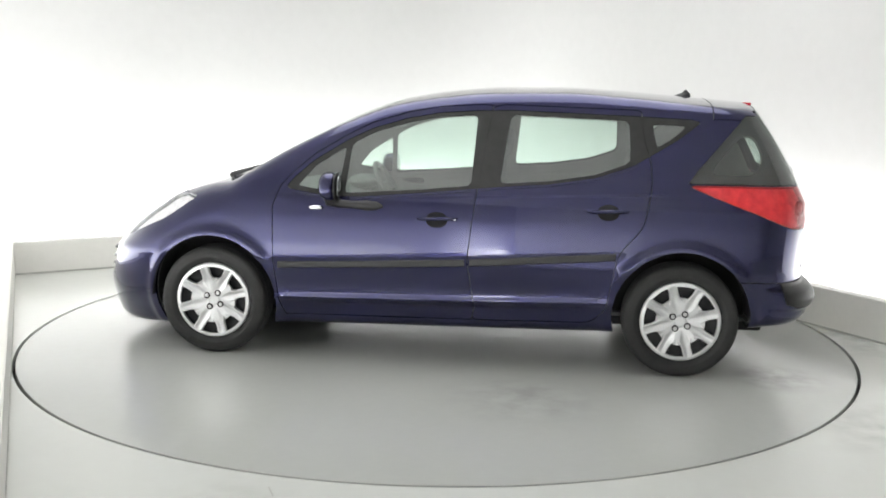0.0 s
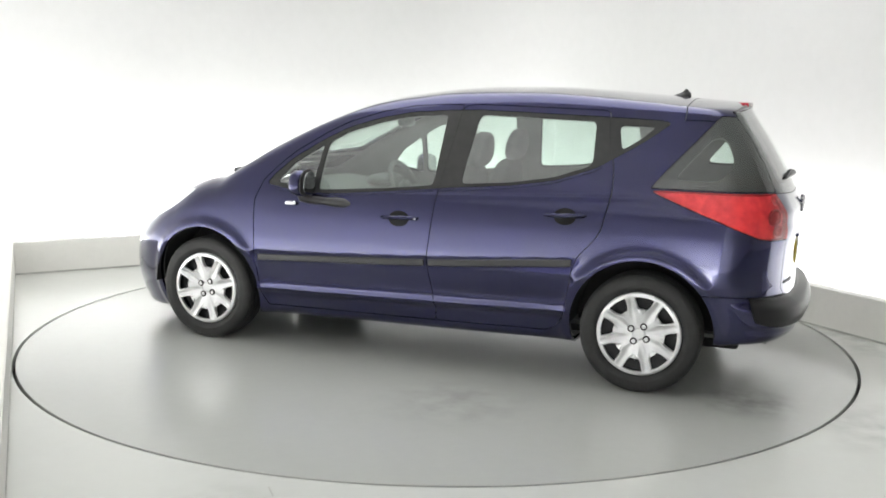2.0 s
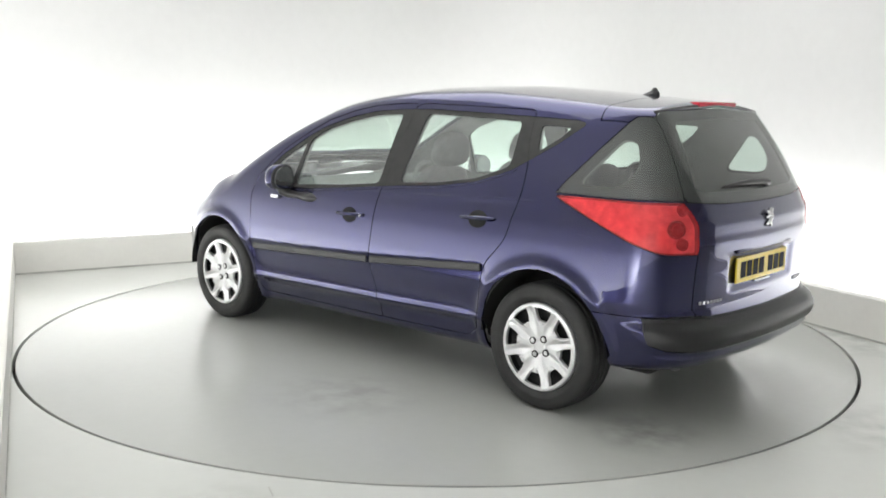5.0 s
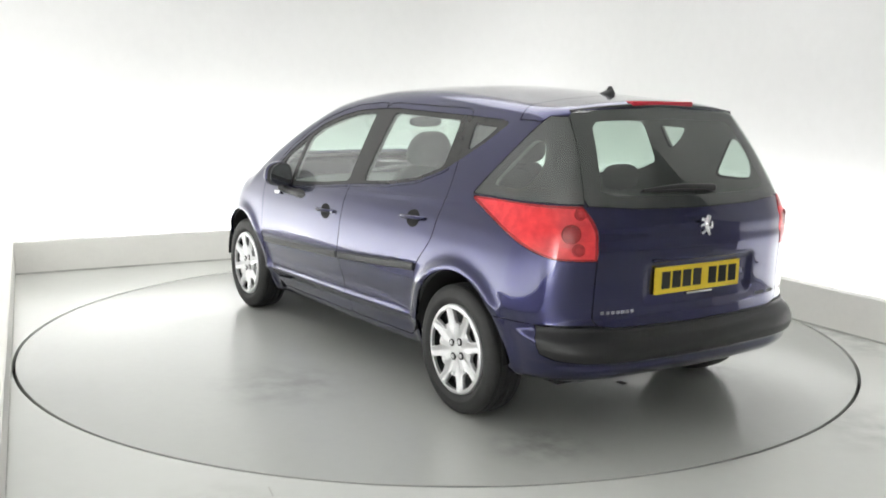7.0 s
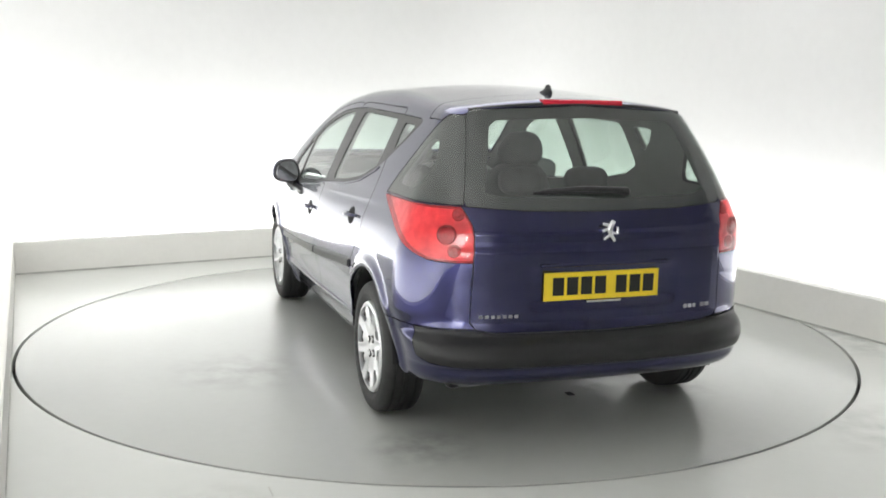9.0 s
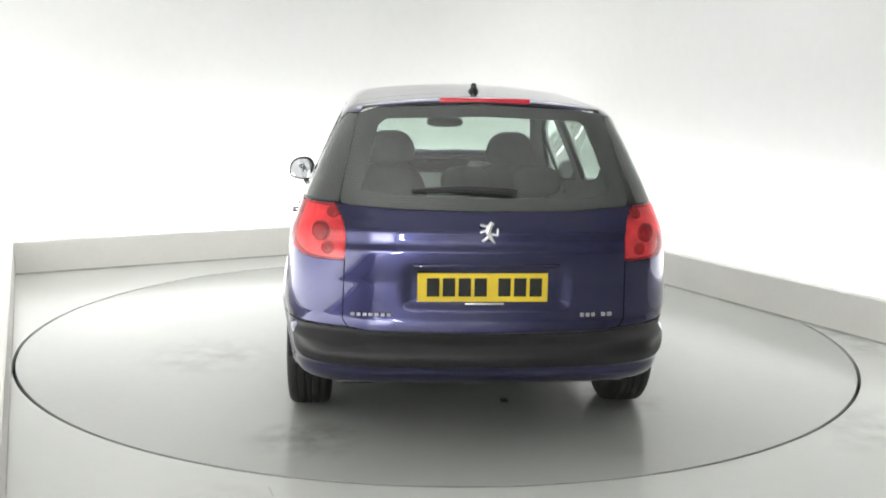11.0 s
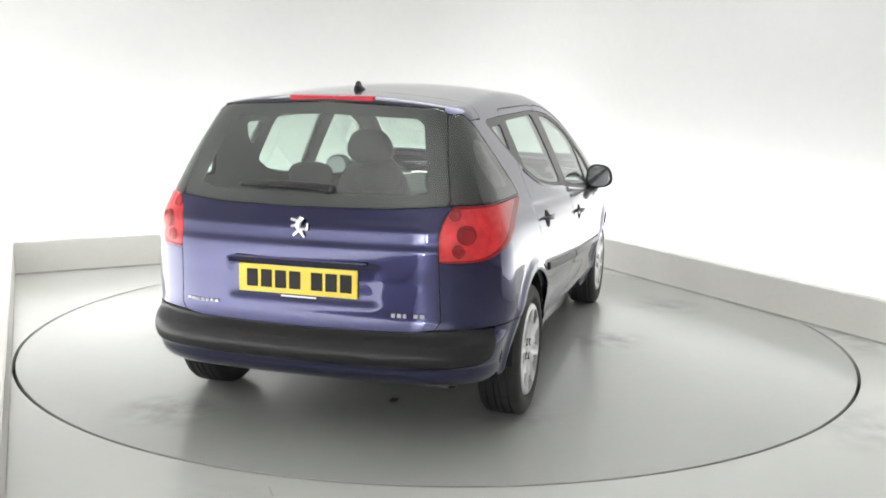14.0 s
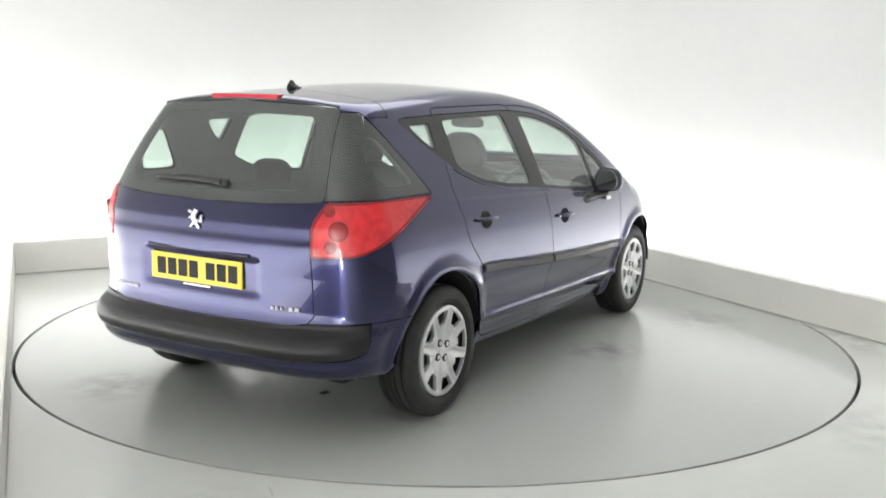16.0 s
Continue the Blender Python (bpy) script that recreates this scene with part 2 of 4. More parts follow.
def kerb(name, a, b, h, thick, extra_a=0.0, extra_b=0.0):
    d = (b - a).normalized()
    o = Vector((-d.y, d.x))
    if o.dot((a + b) / 2) < 0:
        o = -o
    a, b = a - d * extra_a, b + d * extra_b
    bm = bmesh.new()
    pts = [a, b, b + o * thick, a + o * thick]
    lo = [bm.verts.new((p.x, p.y, -0.01)) for p in pts]
    hi = [bm.verts.new((p.x, p.y, h)) for p in pts]
    bm.faces.new(hi)
    for i in range(4):
        bm.faces.new((lo[i], lo[(i + 1) % 4], hi[(i + 1) % 4], hi[i]))
    bmesh.ops.recalc_face_normals(bm, faces=list(bm.faces))
    bmesh.ops.bevel(bm, geom=[e for e in bm.edges if all(v.co.z > h - 0.001 for v in e.verts)], offset=0.006, segments=2, affect="EDGES")
    k = tagged(part(name, bm, PLINTH, None), "low white painted plinth along the studio floor", "plinth", kind="structure")
    # a thin grey strip draws the darker line where the plinth meets the floor
    o = o * 0.004
    bm = bmesh.new()
    pts = [a, b, b - o, a - o]
    lo = [bm.verts.new((p.x, p.y, 0.0)) for p in pts]
    hi = [bm.verts.new((p.x, p.y, 0.012)) for p in pts]
    bm.faces.new(hi)
    for i in range(4):
        bm.faces.new((lo[i], lo[(i + 1) % 4], hi[(i + 1) % 4], hi[i]))
    bmesh.ops.recalc_face_normals(bm, faces=list(bm.faces))
    part("foot_strip", bm, LINE_GREY, k, "thin grey strip at the plinth foot", smooth=False)
    return k


kerb("plinth_left", P_LEFT0, P_LEFT, 0.255, 0.10, 0, 0.10)
kerb("plinth_back", P_LEFT, P_CORNER, 0.255, 0.10, -0.003, 0.06)
kerb("plinth_right", P_CORNER, P_RIGHT, 0.258, 0.10, -0.003, 0)


# the smooth white wall behind the plinth, with a rounded corner, closed round behind the camera
def wall_line(off):
    pts = []
    for a, b in ((P_LEFT0, P_LEFT), (P_LEFT, P_CORNER), (P_CORNER, P_RIGHT)):
        d = (b - a).normalized()
        o = Vector((-d.y, d.x))
        o = o if o.dot((a + b) / 2) > 0 else -o
        pts.append((a + o * off, b + o * off, d))
    # the near end, added out of view to smooth reflections, bends past the camera to the wall behind it
    e = pts[0][0] - pts[0][2] * 0.3
    c, f = e - pts[0][2] * 1.4, Vector((-0.60, -8.44))
    line = [e * (1 - t) ** 2 + c * 2 * t * (1 - t) + f * t * t for t in [i / 14 for i in range(14, -1, -1)]]
    for (a0, b0, d0), (a1, b1, d1) in zip(pts, pts[1:]):
        den = d0.x * d1.y - d0.y * d1.x
        w = a1 - a0
        k = (w.x * d1.y - w.y * d1.x) / den
        c = a0 + d0 * k
        for i in range(25):
            t = i / 24
            p, q = c - d0 * 1.3, c + d1 * 1.3
            line.append(p * (1 - t) ** 2 + c * 2 * t * (1 - t) + q * t * t)
    line.append(pts[-1][1])
    fine = [line[0]]
    for p, q in zip(line, line[1:]):
        k = max(1, math.ceil((q - p).length / 0.3))
        fine += [p.lerp(q, j / k) for j in range(1, k + 1)]
    return fine


line = wall_line(0.75)
bm = bmesh.new()
H = 4.2
rows = []
prof = [(0.0, 0.29 * i) for i in range(11)] + [(0.9 * (1 - math.cos(a)), 2.9 + 0.9 * math.sin(a)) for a in [math.pi / 2 * i / 10 for i in range(1, 11)]]
# the wall leans into the ceiling by a soft cove
for inset, z in prof:
    row = []
    for p in line:
        c = Vector((0.3, -0.5))
        q = p + (c - p).normalized() * inset
        row.append(bm.verts.new((q.x, q.y, z)))
    rows.append(row)
for a, b in zip(rows, rows[1:]):
    for i in range(len(line) - 1):
        bm.faces.new((a[i], a[i + 1], b[i + 1], b[i]))
bmesh.ops.recalc_face_normals(bm, faces=list(bm.faces))
tagged(part("wall_back", bm, WALL, None, sharp=60), "smooth white curved studio wall with a rounded corner", "wall", kind="structure")
# ceiling and outer walls are out of view; they close the room and fill reflections
bm = box_bm(-7.0, -8.6, 3.8, 7.0, 6.5, 3.95)
tagged(part("ceiling", bm, DARK, None, smooth=False), "plain grey studio ceiling", "ceiling", kind="structure")
for nm, b in (("wall_front", (-7.0, -8.6, 0, 7.0, -8.45, 3.8)), ("wall_left", (-7.0, -8.45, 0, -6.85, 6.5, 3.8)), ("wall_right", (6.85, -8.45, 0, 7.0, 6.5, 3.8)), ("wall_far", (-7.0, 6.35, 0, 7.0, 6.5, 3.8))):
    tagged(part(nm, box_bm(*b), GREY, None, smooth=False), "plain pale grey studio wall", "wall", kind="structure")

# lamps: strips in the trough behind the plinth, and large diffused panels overhead
for i, (a, b, w) in enumerate(((P_LEFT0, P_LEFT, 138), (P_LEFT, P_CORNER, 88), (P_CORNER, P_RIGHT, 70))):
    d = (b - a).normalized()
    o = Vector((-d.y, d.x))
    o = o if o.dot((a + b) / 2) > 0 else -o
    c = (a + b) / 2 + o * 0.38
    eye = Vector((c.x, c.y, 0.12))
    lamp = area("trough_lamp", eye, eye + Vector((o.x * 0.70, o.y * 0.70, 0.71)), 1, 0.12, w)
    x = Vector((d.x, d.y, 0))
    z = -(Vector((o.x * 0.70, o.y * 0.70, 0.71)).normalized())
    y = z.cross(x)
    lamp.matrix_world = Matrix(((x.x, y.x, z.x, eye.x), (x.y, y.y, z.y, eye.y), (x.z, y.z, z.z, eye.z), (0, 0, 0, 1)))
    lamp.data.size = (b - a).length - 0.12
for c, k in ((P_LEFT, Vector((-0.95, 0.30))), (P_CORNER, Vector((0.32, 0.95)))):
    e = Vector((c.x + k.x * 0.30, c.y + k.y * 0.30, 0.12))
    area("trough_lamp", e, e + Vector((k.x * 0.6, k.y * 0.6, 0.8)), 0.16, 0.16, 9.5)
# two unseen fill lamps, added to brighten the walls beside and behind the camera
area("fill_lamp", (-0.42, -6.5, 0.10), (-0.9, -6.5, 0.62), 2.4, 0.12, 140)
area("fill_lamp", (0.7, -7.75, 0.10), (0.7, -8.4, 0.80), 2.2, 0.30, 30)
area("overhead_panel", (0.1, 0.1, 3.7), (0.1, 0.0, 0), 4.0, 3.0, 88)


# ---- the car's materials ----
PAINT = material("dark_blue_metallic_paint", (0.0245, 0.025, 0.086), 0.235, metal=0.90, coat=1.0, grain=0.04, scale=2.5, fine=0.008)
PAINT.node_tree.nodes["Principled BSDF"].inputs["Coat IOR"].default_value = 1.5
FRAME = material("black_window_frame", (0.030, 0.030, 0.029), 0.24, grain=0.1, scale=20)
TRIM = material("black_plastic_trim", (0.022, 0.022, 0.023), 0.34, grain=0.1, scale=20, bump=0.1, bump_scale=300)
BUMPER = material("grained_black_bumper_plastic", (0.010, 0.010, 0.011), 0.42, grain=0.15, scale=12, bump=0.15, bump_scale=420)
RUBBER = material("tyre_rubber", (0.020, 0.020, 0.020), 0.62, grain=0.25, scale=14, bump=0.35, bump_scale=160, fine=0.12)
LINER = material("dark_wheel_arch_liner", (0.010, 0.010, 0.010), 0.85, grain=0.2, scale=10)
SILVER = material("silver_wheel_trim_paint", (0.74, 0.74, 0.75), 0.38, metal=0.65, grain=0.06, scale=18, bump=0.05, bump_scale=200)
STEEL = material("dark_steel_wheel", (0.03, 0.03, 0.032), 0.5, metal=0.4, grain=0.2, scale=20)
LETTER = material("dull_silver_lettering", (0.40, 0.40, 0.42), 0.35, metal=0.5)
CHROME = material("chrome", (0.82, 0.82, 0.84), 0.12, metal=1.0, grain=0.03, scale=30)
FABRIC = material("dark_grey_seat_fabric", (0.12, 0.122, 0.125), 0.9, grain=0.2, scale=25, bump=0.4, bump_scale=350, fine=0.1)
CABIN = material("dark_grey_cabin_plastic", (0.15, 0.155, 0.152), 0.6, grain=0.1, scale=15, bump=0.2, bump_scale=250)
PLATE = material("yellow_plate", (0.82, 0.60, 0.03), 0.28, grain=0.03, scale=12)
INK = material("black_plate_ink", (0.012, 0.012, 0.012), 0.7)
REFLECTOR = material("silver_lamp_reflector", (0.92, 0.86, 0.86), 0.30, metal=0.0, bump=1.0, bump_scale=38, grain=0.25, scale=24)
RED_DEEP = material("deep_red_lamp_plastic", (0.16, 0.006, 0.008), 0.45, coat=0.0, grain=0.1, scale=25)
RED = glass("red_lamp_lens", (1.0, 0.20, 0.22), 0.03, 0.05, 0.32, (0.95, 0.07, 0.085))
BRAKE = material("red_brake_lamp_plastic", (0.62, 0.02, 0.045), 0.25, coat=0.4, grain=0.08, scale=25)
CLEAR = glass("clear_lamp_lens", (0.93, 0.95, 0.96), 0.02)
# the windows' grey body paints in a pale veil of reflected and cabin light
SIDE_GLASS = glass("green_tinted_glass", (0.78, 0.89, 0.83), 0.0, 0.11, 0.15, (0.62, 0.64, 0.64))
REAR_GLASS = glass("dark_tinted_rear_glass", (0.70, 0.79, 0.74), 0.0, 0.13, 0.028, (0.60, 0.60, 0.61))
MIRROR = material("mirror_glass", (0.30, 0.31, 0.32), 0.02, metal=1.0)

# ---- the car's outlines: (x, z) on the side, (y, z) on the tail, (x, y) from above ----
DAYLIGHT = [(0.85, 0.935), (0.60, 0.897), (0.43, 0.902), (0.12, 0.930), (-0.28, 0.970), (-0.56, 0.992), (-0.80, 1.030), (-0.99, 1.095), (-1.10, 1.160),
            (-1.22, 1.235), (-1.335, 1.322), (-1.30, 1.336), (-1.00, 1.348), (-0.35, 1.367), (-0.17, 1.362), (0.04, 1.347), (0.22, 1.312), (0.40, 1.257), (0.53, 1.192), (0.70, 1.085), (0.80, 0.995)]
PANE_TRIANGLE = [(0.785, 0.950), (0.560, 0.917), (0.535, 1.160), (0.690, 1.062)]
PANE_FRONT = [(0.525, 0.917), (0.120, 0.946), (-0.150, 0.974), (-0.165, 1.342), (0.04, 1.329), (0.21, 1.294), (0.39, 1.240), (0.505, 1.176)]
PANE_REAR = [(-0.300, 0.988), (-0.56, 1.008), (-0.79, 1.044), (-0.975, 1.110), (-0.965, 1.328), (-0.345, 1.348)]
PANE_QUARTER = [(-1.085, 1.312), (-1.265, 1.306), (-1.200, 1.246), (-1.110, 1.188)]
TAIL_GLASS = [(-1.275, 1.014), (-1.320, 1.075), (-1.570, 1.362), (-1.75, 1.362), (-1.95, 1.010), (-1.75, 1.014)]
LAMP = [(-1.262, 1.004), (-1.50, 1.006), (-1.78, 1.006), (-2.25, 1.000), (-2.25, 0.788), (-1.82, 0.786), (-1.62, 0.868), (-1.44, 0.934)]
FRONT_DOOR = [(0.915, 0.840), (0.910, 0.530), (0.885, 0.300), (0.86, 0.232), (-0.165, 0.247), (-0.182, 0.320), (-0.142, 0.580), (-0.165, 0.80), (-0.185, 0.960), (-0.245, 1.392),
              (-0.17, 1.394), (0.04, 1.380), (0.22, 1.345), (0.40, 1.289), (0.53, 1.224), (0.70, 1.118), (0.80, 1.030), (0.875, 0.950)]
REAR_DOOR = [(-0.165, 0.247), (-0.80, 0.258), (-0.872, 0.330), (-0.902, 0.500), (-0.925, 0.640), (-1.050, 0.780), (-1.090, 0.990), (-1.080, 1.120), (-1.040, 1.240), (-1.030, 1.372), (-1.00, 1.380), (-0.35, 1.396), (-0.245, 1.392),
             (-0.185, 0.960), (-0.165, 0.80), (-0.142, 0.580), (-0.182, 0.320)]
REAR_GLASS_LINE = [(-0.001, 0.985), (0.35, 0.990), (0.580, 1.006), (0.592, 1.03), (0.518, 1.362), (0.490, 1.386), (-0.001, 1.406)]
REAR_INNER = [(-0.001, 1.035), (0.44, 1.045), (0.505, 1.065), (0.435, 1.320), (0.40, 1.345), (-0.001, 1.358)]
TAIL_INNER = [(-1.375, 1.060), (-1.60, 1.060), (-1.66, 1.150), (-1.61, 1.260), (-1.545, 1.265)]
GATE_LINE = [(-0.001, 0.497), (0.48, 0.503), (0.555, 0.515), (0.578, 0.545), (0.570, 0.786), (0.566, 0.880), (0.576, 0.945), (0.594, 0.985), (0.606, 1.006), (0.580, 1.006), (0.35, 0.990), (-0.001, 0.985)]
BUMPER_SIDE = [(-1.50, 0.520), (-1.86, 0.517), (-2.30, 0.500), (-2.30, 0.10), (-1.45, 0.10)]
STRIP_SIDE = [(-1.76, 0.5165), (-2.30, 0.493), (-2.30, 0.376), (-1.93, 0.376), (-1.86, 0.382), (-1.80, 0.404)]
HEADLAMP = [(1.36, 0.872), (1.55, 0.745), (1.80, 0.635), (1.97, 0.585), (1.90, 0.680), (1.75, 0.790), (1.60, 0.850), (1.50, 0.878)]
SCREEN = [(1.075, -0.001), (1.045, 0.40), (0.985, 0.655), (0.80, 0.640), (0.55, 0.595), (0.33, 0.545), (0.285, 0.43), (0.275, -0.001)]
BONNET = [(1.11, -0.001), (1.085, 0.40), (1.04, 0.68), (1.35, 0.665), (1.60, 0.600), (1.80, 0.47), (1.93, 0.30), (1.96, -0.001)]
GRILLE = [(-0.001, 0.34), (0.50, 0.36), (0.56, 0.46), (0.50, 0.54), (-0.001, 0.55)]


def rounded(poly, r, n=4):
    """The outline with its corners rounded."""
    out = []
    for a, b, c in zip(poly[-1:] + poly[:-1], poly, poly[1:] + poly[:1]):
        A, B, C = Vector(a), Vector(b), Vector(c)
        k = min(r, (A - B).length * 0.45, (C - B).length * 0.45)
        p, q = B + (A - B).normalized() * k, B + (C - B).normalized() * k
        if (B - A).angle(C - B, 0) < 0.12:
            out.append(tuple(b))
            continue
        out += [tuple(p * (1 - t) ** 2 + B * 2 * t * (1 - t) + q * t * t) for t in [i / n for i in range(n + 1)]]
    return out


PANE_TRIANGLE, PANE_FRONT, PANE_REAR, PANE_QUARTER = rounded(PANE_TRIANGLE, 0.02, 3), rounded(PANE_FRONT, 0.03, 3), rounded(PANE_REAR, 0.035, 3), rounded(PANE_QUARTER, 0.025, 3)
REAR_DOOR, DAYLIGHT = rounded(REAR_DOOR, 0.05, 3), rounded(DAYLIGHT, 0.03, 3)
LAMP, HEADLAMP = rounded(LAMP, 0.05, 3), rounded(HEADLAMP, 0.03, 3)
TAIL_INNER = rounded(TAIL_INNER, 0.05, 3)


def inside(poly, u, v):
    u, v = np.asarray(u), np.asarray(v)
    res = np.zeros(u.shape, bool)
    for (ax, ay), (bx, by) in zip(poly, poly[1:] + poly[:1]):
        hit = ((ay > v) != (by > v)) & (u < (bx - ax) * (v - ay) / ((by - ay) or 1e-12) + ax)
        res ^= hit
    return res


def shoot(P):
    """Where the rays from the car's spine through the points P leave the body."""
    o = np.stack([np.clip(P[:, 0], -1.1, 1.0), np.zeros(len(P)), np.full(len(P), 0.75)], 1)
    d = P - o
    lo, hi = np.zeros(len(P)), np.full(len(P), 1.3)
    for _ in range(36):
        mid = (lo + hi) / 2
        q = o + d * mid[:, None]
        ins = body_f(q[:, 0], q[:, 1], q[:, 2]) < 0
        lo, hi = np.where(ins, mid, lo), np.where(ins, hi, mid)
    return o + d * lo[:, None]


def normals_at(P):
    e = 0.0025
    g = np.stack([body_f(*(P + d).T) - body_f(*(P - d).T) for d in np.eye(3) * e], 1)
    flat = np.abs(P[:, 1]) < 1e-4
    g[flat, 1] = 0
    return g / np.linalg.norm(g, axis=1, keepdims=True)


def half_shell():
    """The left half of the body as one sheet, cut along all the outlines: vertices and faces."""
    xs, ys, zs = np.linspace(-2.2, 2.2, 200), np.linspace(0, 0.95, 44), np.linspace(-0.45, 1.65, 190)
    bm = bmesh.new()
    for A, B, put in ((xs, zs, lambda a, b: (a, 0.95, b)), (xs, ys, lambda a, b: (a, b, 1.65)),
                      (ys, zs, lambda a, b: (-2.2, a, b)), (ys, zs, lambda a, b: (2.2, a, b))):
        P = shoot(np.array([put(a, b) for a in A for b in B]))
        vs = [bm.verts.new(q) for q in P]
        k = len(B)
        for i in range(len(A) - 1):
            for j in range(k - 1):
                bm.faces.new((vs[i * k + j], vs[(i + 1) * k + j], vs[(i + 1) * k + j + 1], vs[i * k + j + 1]))
    bmesh.ops.remove_doubles(bm, verts=list(bm.verts), dist=0.0004)

    def cut(poly, axes, cond):
        u, v = axes
        us, vs = [p[0] for p in poly], [p[1] for p in poly]
        cand = set()
        for f in bm.faces:
            c = f.calc_center_median()
            if min(us) - 0.06 < c[u] < max(us) + 0.06 and min(vs) - 0.06 < c[v] < max(vs) + 0.06 and cond(c):
                cand.add(f)
        for a, b in zip(poly, poly[1:] + poly[:1]):
            lo = (min(a[0], b[0]) - 0.004, min(a[1], b[1]) - 0.004)
            hi = (max(a[0], b[0]) + 0.004, max(a[1], b[1]) + 0.004)
            sel = []
            for f in cand:
                if not f.is_valid:
                    continue
                cu, cv = [w.co[u] for w in f.verts], [w.co[v] for w in f.verts]
                if max(cu) > lo[0] and min(cu) < hi[0] and max(cv) > lo[1] and min(cv) < hi[1]:
                    sel.append(f)
            if not sel:
                continue
            co, no = [0, 0, 0], [0, 0, 0]
            co[u], co[v] = a
            no[u], no[v] = b[1] - a[1], a[0] - b[0]
            geom = set(sel)
            for f in sel:
                geom.update(f.edges)
                geom.update(f.verts)
            out = bmesh.ops.bisect_plane(bm, geom=list(geom), dist=0.0003, plane_co=co, plane_no=Vector(no).normalized())
            for g in out["geom_cut"]:
                if isinstance(g, bmesh.types.BMVert):
                    cand.update(g.link_faces)
            cand = {f for f in cand if f.is_valid}

    flank = lambda c: c.y > 0.33
    tail = lambda c: c.x < -1.2
    for poly in (DAYLIGHT, PANE_TRIANGLE, PANE_FRONT, PANE_REAR, PANE_QUARTER, FRONT_DOOR, REAR_DOOR, HEADLAMP):
        cut(poly, (0, 2), flank)
    for poly in (TAIL_GLASS, TAIL_INNER, LAMP, BUMPER_SIDE, STRIP_SIDE):
        cut(poly, (0, 2), tail)
    for poly in (REAR_GLASS_LINE, REAR_INNER, GATE_LINE):
        cut(poly, (1, 2), lambda c: c.x < -1.4)
    cut(GRILLE, (1, 2), lambda c: c.x > 1.7)
    for poly in (SCREEN, BONNET):
        cut(poly, (0, 1), lambda c: c.z > 0.6)
    cut([(-1.40, -0.01), (-1.40, 0.7), (-1.80, 0.7), (-1.80, -0.01)], (0, 1), lambda c: c.z > 1.25)
    for ax in (-AXLE, AXLE):
        cut([(ax + ARCH * math.cos(2 * math.pi * i / 40), ARCH_Z + ARCH * math.sin(2 * math.pi * i / 40)) for i in range(40)], (0, 2), flank)
    bmesh.ops.remove_doubles(bm, verts=list(bm.verts), dist=0.0010)
    bm.verts.index_update()
    V = np.array([w.co for w in bm.verts])
    F = [[w.index for w in f.verts] for f in bm.faces]
    bm.free()
    return V, F


SHELL_V, SHELL_F = half_shell()
SHELL_N = normals_at(SHELL_V)
def newell(f):
    p = SHELL_V[f]
    return np.cross(p, np.roll(p, -1, axis=0)).sum(0)


SHELL_F = [f if np.dot(newell(f), SHELL_N[f].sum(0)) > 0 else f[::-1] for f in SHELL_F]
CEN = np.array([SHELL_V[f].mean(0) for f in SHELL_F])
CX, CY, CZ = CEN.T
REGION = np.full(len(SHELL_F), "body", dtype=object)


def claim(name, mask):
    REGION[mask & (REGION == "body")] = name


FLANK, TAIL = CY > 0.33, CX < -1.2
GLASS_EDGE = np.interp(CZ, [1.03, 1.36], [0.592, 0.515])
claim("hole", FLANK & ((np.hypot(CX - AXLE, CZ - ARCH_Z) < ARCH - 0.001) | (np.hypot(CX + AXLE, CZ - ARCH_Z) < ARCH - 0.001)))
claim("rear_frit", (CX < -1.4) & inside(REAR_GLASS_LINE, CY, CZ) & ~inside(REAR_INNER, CY, CZ))
claim("rear_glass", (CX < -1.4) & inside(REAR_GLASS_LINE, CY, CZ))
claim("lamp", TAIL & inside(LAMP, CX, CZ) & (CY > np.interp(CZ, [0.786, 0.880, 0.945, 0.985, 1.006], [0.570, 0.566, 0.576, 0.594, 0.606])))
claim("tail_frit", TAIL & inside(TAIL_GLASS, CX, CZ) & (CY > GLASS_EDGE) & ~inside(TAIL_INNER, CX, CZ))
claim("tail_glass", TAIL & inside(TAIL_GLASS, CX, CZ) & (CY > GLASS_EDGE))
claim("headlamp", FLANK & inside(HEADLAMP, CX, CZ))
claim("screen", (CZ > 0.9) & inside(SCREEN, CX, CY))
for nm, poly in (("pane_triangle", PANE_TRIANGLE), ("pane_front", PANE_FRONT), ("pane_rear", PANE_REAR), ("pane_quarter", PANE_QUARTER)):
    claim(nm, FLANK & inside(poly, CX, CZ))
DAY = FLANK & inside(DAYLIGHT, CX, CZ)
IN_FRONT, IN_REAR = FLANK & inside(FRONT_DOOR, CX, CZ), FLANK & inside(REAR_DOOR, CX, CZ)
claim("frame_front", DAY & IN_FRONT)
claim("frame_rear", DAY & IN_REAR)
claim("frame_front", DAY & (CX > -0.245))
claim("frame_rear", DAY & (CX > -1.02))
claim("frame_quarter", DAY)
claim("door_front", IN_FRONT)
claim("door_rear", IN_REAR)
claim("gate", (CX < -1.4) & inside(GATE_LINE, CY, CZ))
claim("strip", TAIL & inside(STRIP_SIDE, CX, CZ))
claim("bumper", TAIL & inside(BUMPER_SIDE, CX, CZ))
claim("spoiler", (CX < -1.40) & (CX > -1.80) & (CZ > 1.34) & (CY < 0.62))
claim("grille", (CX > 1.7) & inside(GRILLE, CY, CZ))
claim("bonnet", (CZ > 0.6) & (CX > 1.0) & inside(BONNET, CX, CY))


